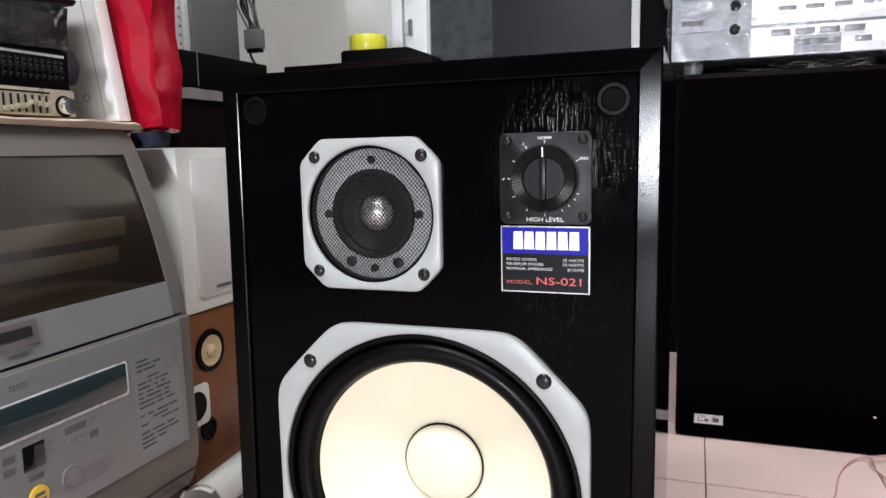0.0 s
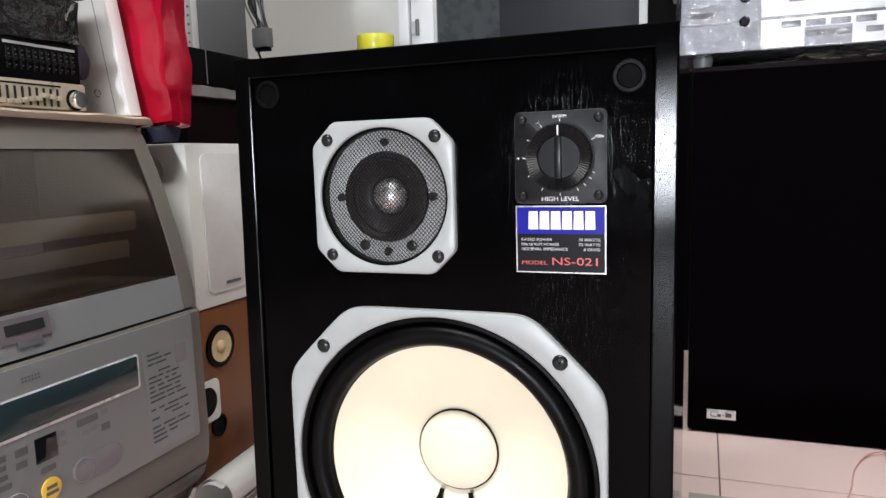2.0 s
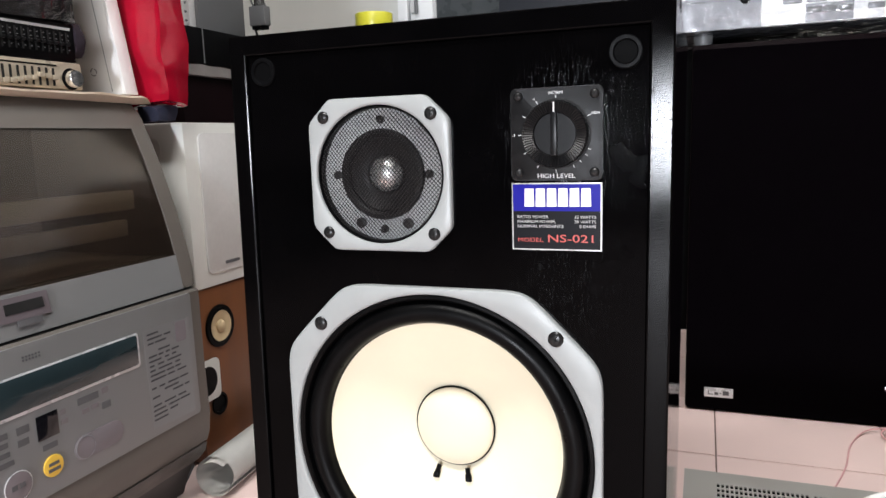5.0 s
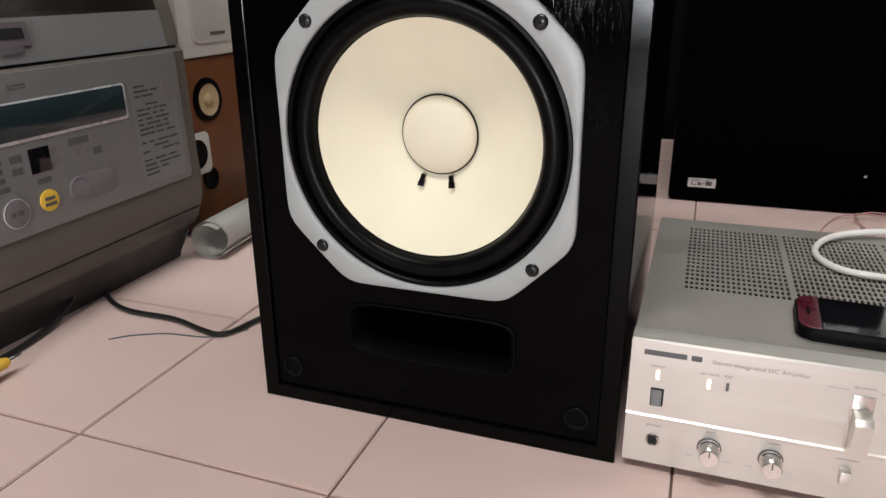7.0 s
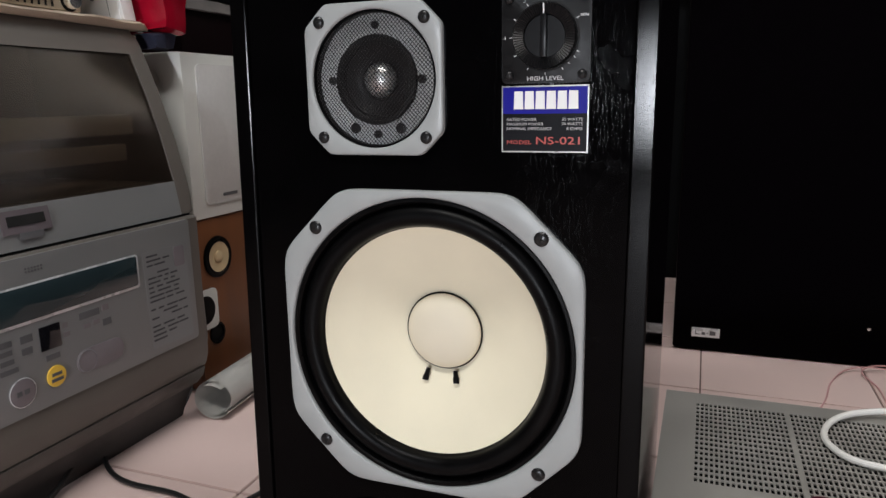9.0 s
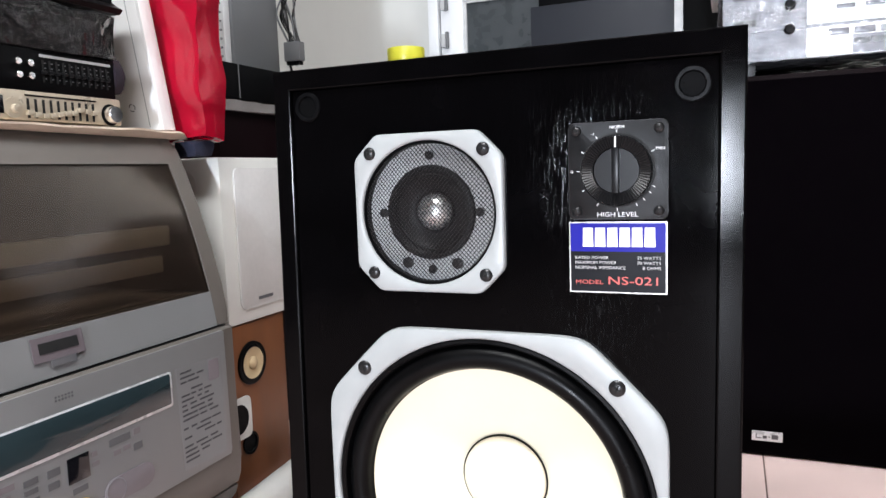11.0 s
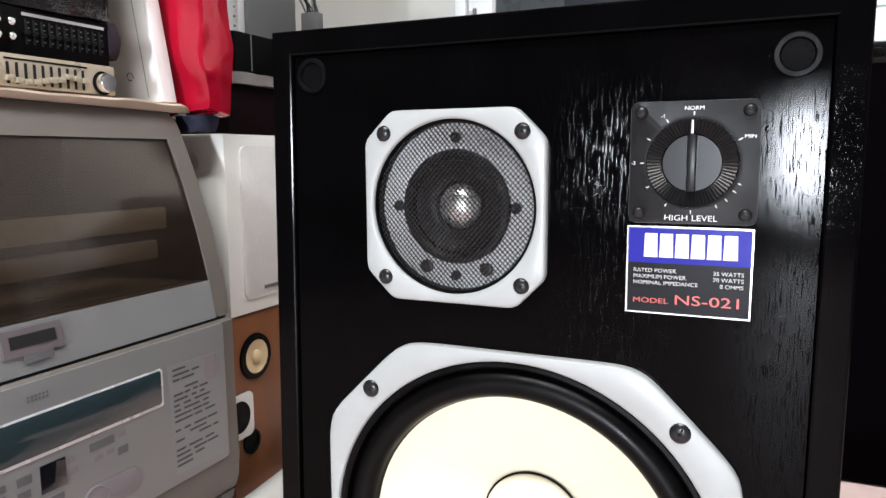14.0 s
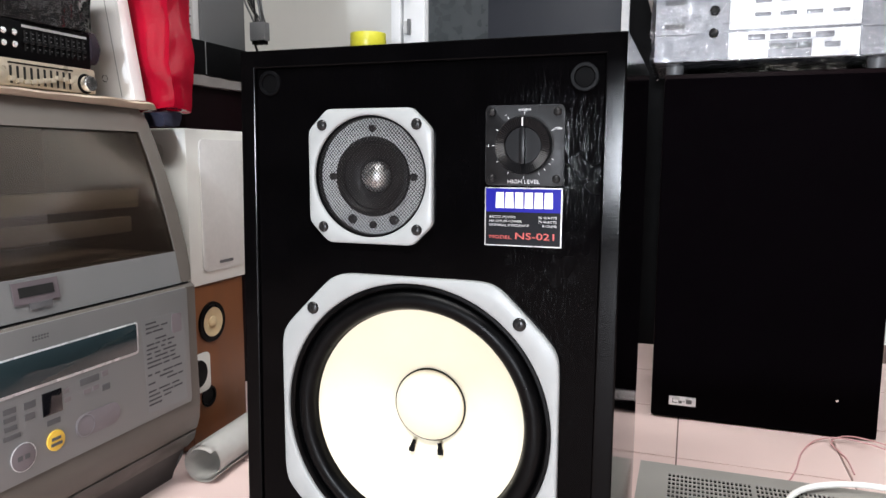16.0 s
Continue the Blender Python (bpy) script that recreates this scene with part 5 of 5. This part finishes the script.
# ---- far side of the room ----
def back_things():
    single("maroon_cabinet", box(-1.05, -0.755, 0.62, 0.98, 0.001, 0.690, 0.003), M_MAROON, "dark maroon wooden cabinet", "cabinet")
    bm = grid_box(-1.0, -0.742, 0.63, 0.95, 0.6905, 0.712, 9)
    crumple(bm, 0.007, 16, 3)
    for v in bm.verts:
        v.co.z = max(v.co.z, 0.6905)
    single("grey_cloth", bm, M_RAG, "creased pale grey cloth on the maroon cabinet", "cloth")
    b = thing("black_case", (-0.9, 0.79, 0.712), "flat black equipment case under the computer tower", "case")
    part("case", box(-1.05, -0.748, 0.638, 0.935, 0.715, 0.786, 0.003), M_BLACK, b)
    part("corner_edge", box(-0.7484, -0.7470, 0.683, 0.6855, 0.717, 0.785), M_PC, b)
    pc = thing("computer_tower", (-0.95, 0.815, 0.786), "grey steel computer tower without its cables tidied", "computer")
    part("case", box(-1.20, -0.800, 0.742, 0.905, 0.7865, 1.22, 0.003), M_PC, pc)
    part("bezel", box(-1.20, -0.806, 0.722, 0.742, 0.7865, 1.22, 0.004), M_LITEGREY, pc, "light grey plastic edge")
    for k in range(9):
        part("rivet", lathe([(0.003, 0), (0.002, 0.003), (0, 0.003)], (-0.81, 0.716 - 0.002, 0.81 + k * 0.018), "x", 8), M_PC, pc)
    random.seed(8)
    cb = thing("cable_bundle", (-0.77, 0.92, 0.86), "hanging computer power cables with a grey plug", "cable")
    for k in range(11):
        x, y = -0.790 + random.uniform(-0.005, 0.01), 0.912 + k * 0.003
        pts = [(x + random.uniform(-0.012, 0.012), y + random.uniform(-0.012, 0.012), 1.22 - 0.042 * j) for j in range(8)] + [(-0.786 + 0.003 * k, 0.926, 0.866)]
        part("cable", tube(pts, 0.0022, 6, 5), M_CABLE if k % 3 else M_PC, cb)
    part("plug", box(-0.792, -0.750, 0.912, 0.936, 0.823, 0.867, 0.002), M_PC, cb, "grey multi-pin plug")
    for k in range(3):
        part("plug_pin", box(-0.788 + k * 0.013, -0.780 + k * 0.013, 0.915, 0.933, 0.815, 0.823), M_BLACK, cb)
    part("cable", tube([(-0.786, 0.924, 0.824), (-0.783, 0.926, 0.805), (-0.776, 0.932, 0.787)], 0.003, 6), M_CABLE, cb)
    single("low_cabinet", box(-0.90, -0.45, 1.25, 1.62, 0.001, 0.824, 0.004), M_MAROON, "dark low cabinet behind the loudspeaker", "cabinet")
    bx = thing("black_box", (-0.67, 1.42, 0.824), "flat black box on the low cabinet", "box")
    part("case", prism([(-0.769, 0.8245), (-0.506, 0.8245), (-0.515, 0.852), (-0.560, 0.869), (-0.760, 0.872), (-0.769, 0.867)], "y", 1.35, 1.50, 0.003), M_BLACK, bx)
    tp = thing("tape_roll", (-0.713, 1.42, 0.873), "roll of yellow adhesive tape lying on the black box", "tape roll")
    part("tape", lathe([(0.040, 0.8725), (0.054, 0.8725), (0.055, 0.8745), (0.055, 0.916), (0.054, 0.918), (0.040, 0.918)], (-0.713, 1.42, 0), "z", 48, closed=True), M_TAPE, tp)
    part("core", lathe([(0.037, 0.8725), (0.0399, 0.8725), (0.0399, 0.917), (0.037, 0.917)], (-0.713, 1.42, 0), "z", 48, closed=True), M_BOARD, tp)
    g = thing("slate_cabinet", (-0.17, 1.62, 0), "tall slate-grey cabinet with a pale edge strip against the door", "cabinet")
    part("body", box(-0.369, 0.030, 1.55, 1.70, 0.001, 1.022, 0.002), M_SLATE, g)
    part("edge_strip", box(0.030, 0.053, 1.548, 1.70, 0.001, 1.60, 0.002), M_LITEGREY, g, "pale grey edge strip")
    part("top_box", box(-0.35, 0.02, 1.57, 1.69, 1.0225, 1.20, 0.003), M_BLACK, g)
    single("black_rack", box(0.058, 0.32, 1.50, 1.70, 0.001, 1.60, 0.003), M_DEEP, "tall black rack behind the large speaker", "rack")


back_things()


# ---- floor tiles ----
def tiles():
    P, Q, G = 0.2845, 0.2735, 0.0027
    x_line, y_line = -0.046, -0.128
    h, w = P / 2 - G / 2, Q / 2 - G / 2
    bm = box(-h, h, -w, w, -0.006, 0.0)
    top = [e for e in bm.edges if all(v.co.z > -0.001 for v in e.verts)]
    bmesh.ops.bevel(bm, geom=top, offset=0.0012, segments=2, affect="EDGES")
    me = bpy.data.meshes.new("tile")
    for f in bm.faces:
        f.smooth = False
    bm.to_mesh(me)
    bm.free()
    me.materials.append(M_TILE)
    c = WORLD[FLOOR]
    for i in range(-6, 7):
        for j in range(-16, 7):
            x, y = x_line + P * (i + 0.5), y_line + Q * (j + 0.5)
            if -1.6 + h < x < 1.9 - h and -4.6 + w < y < 1.75 - w:
                t = new("tile", me)
                t.parent = FLOOR
                t.location = Vector((x, y, 0)) - c


tiles()
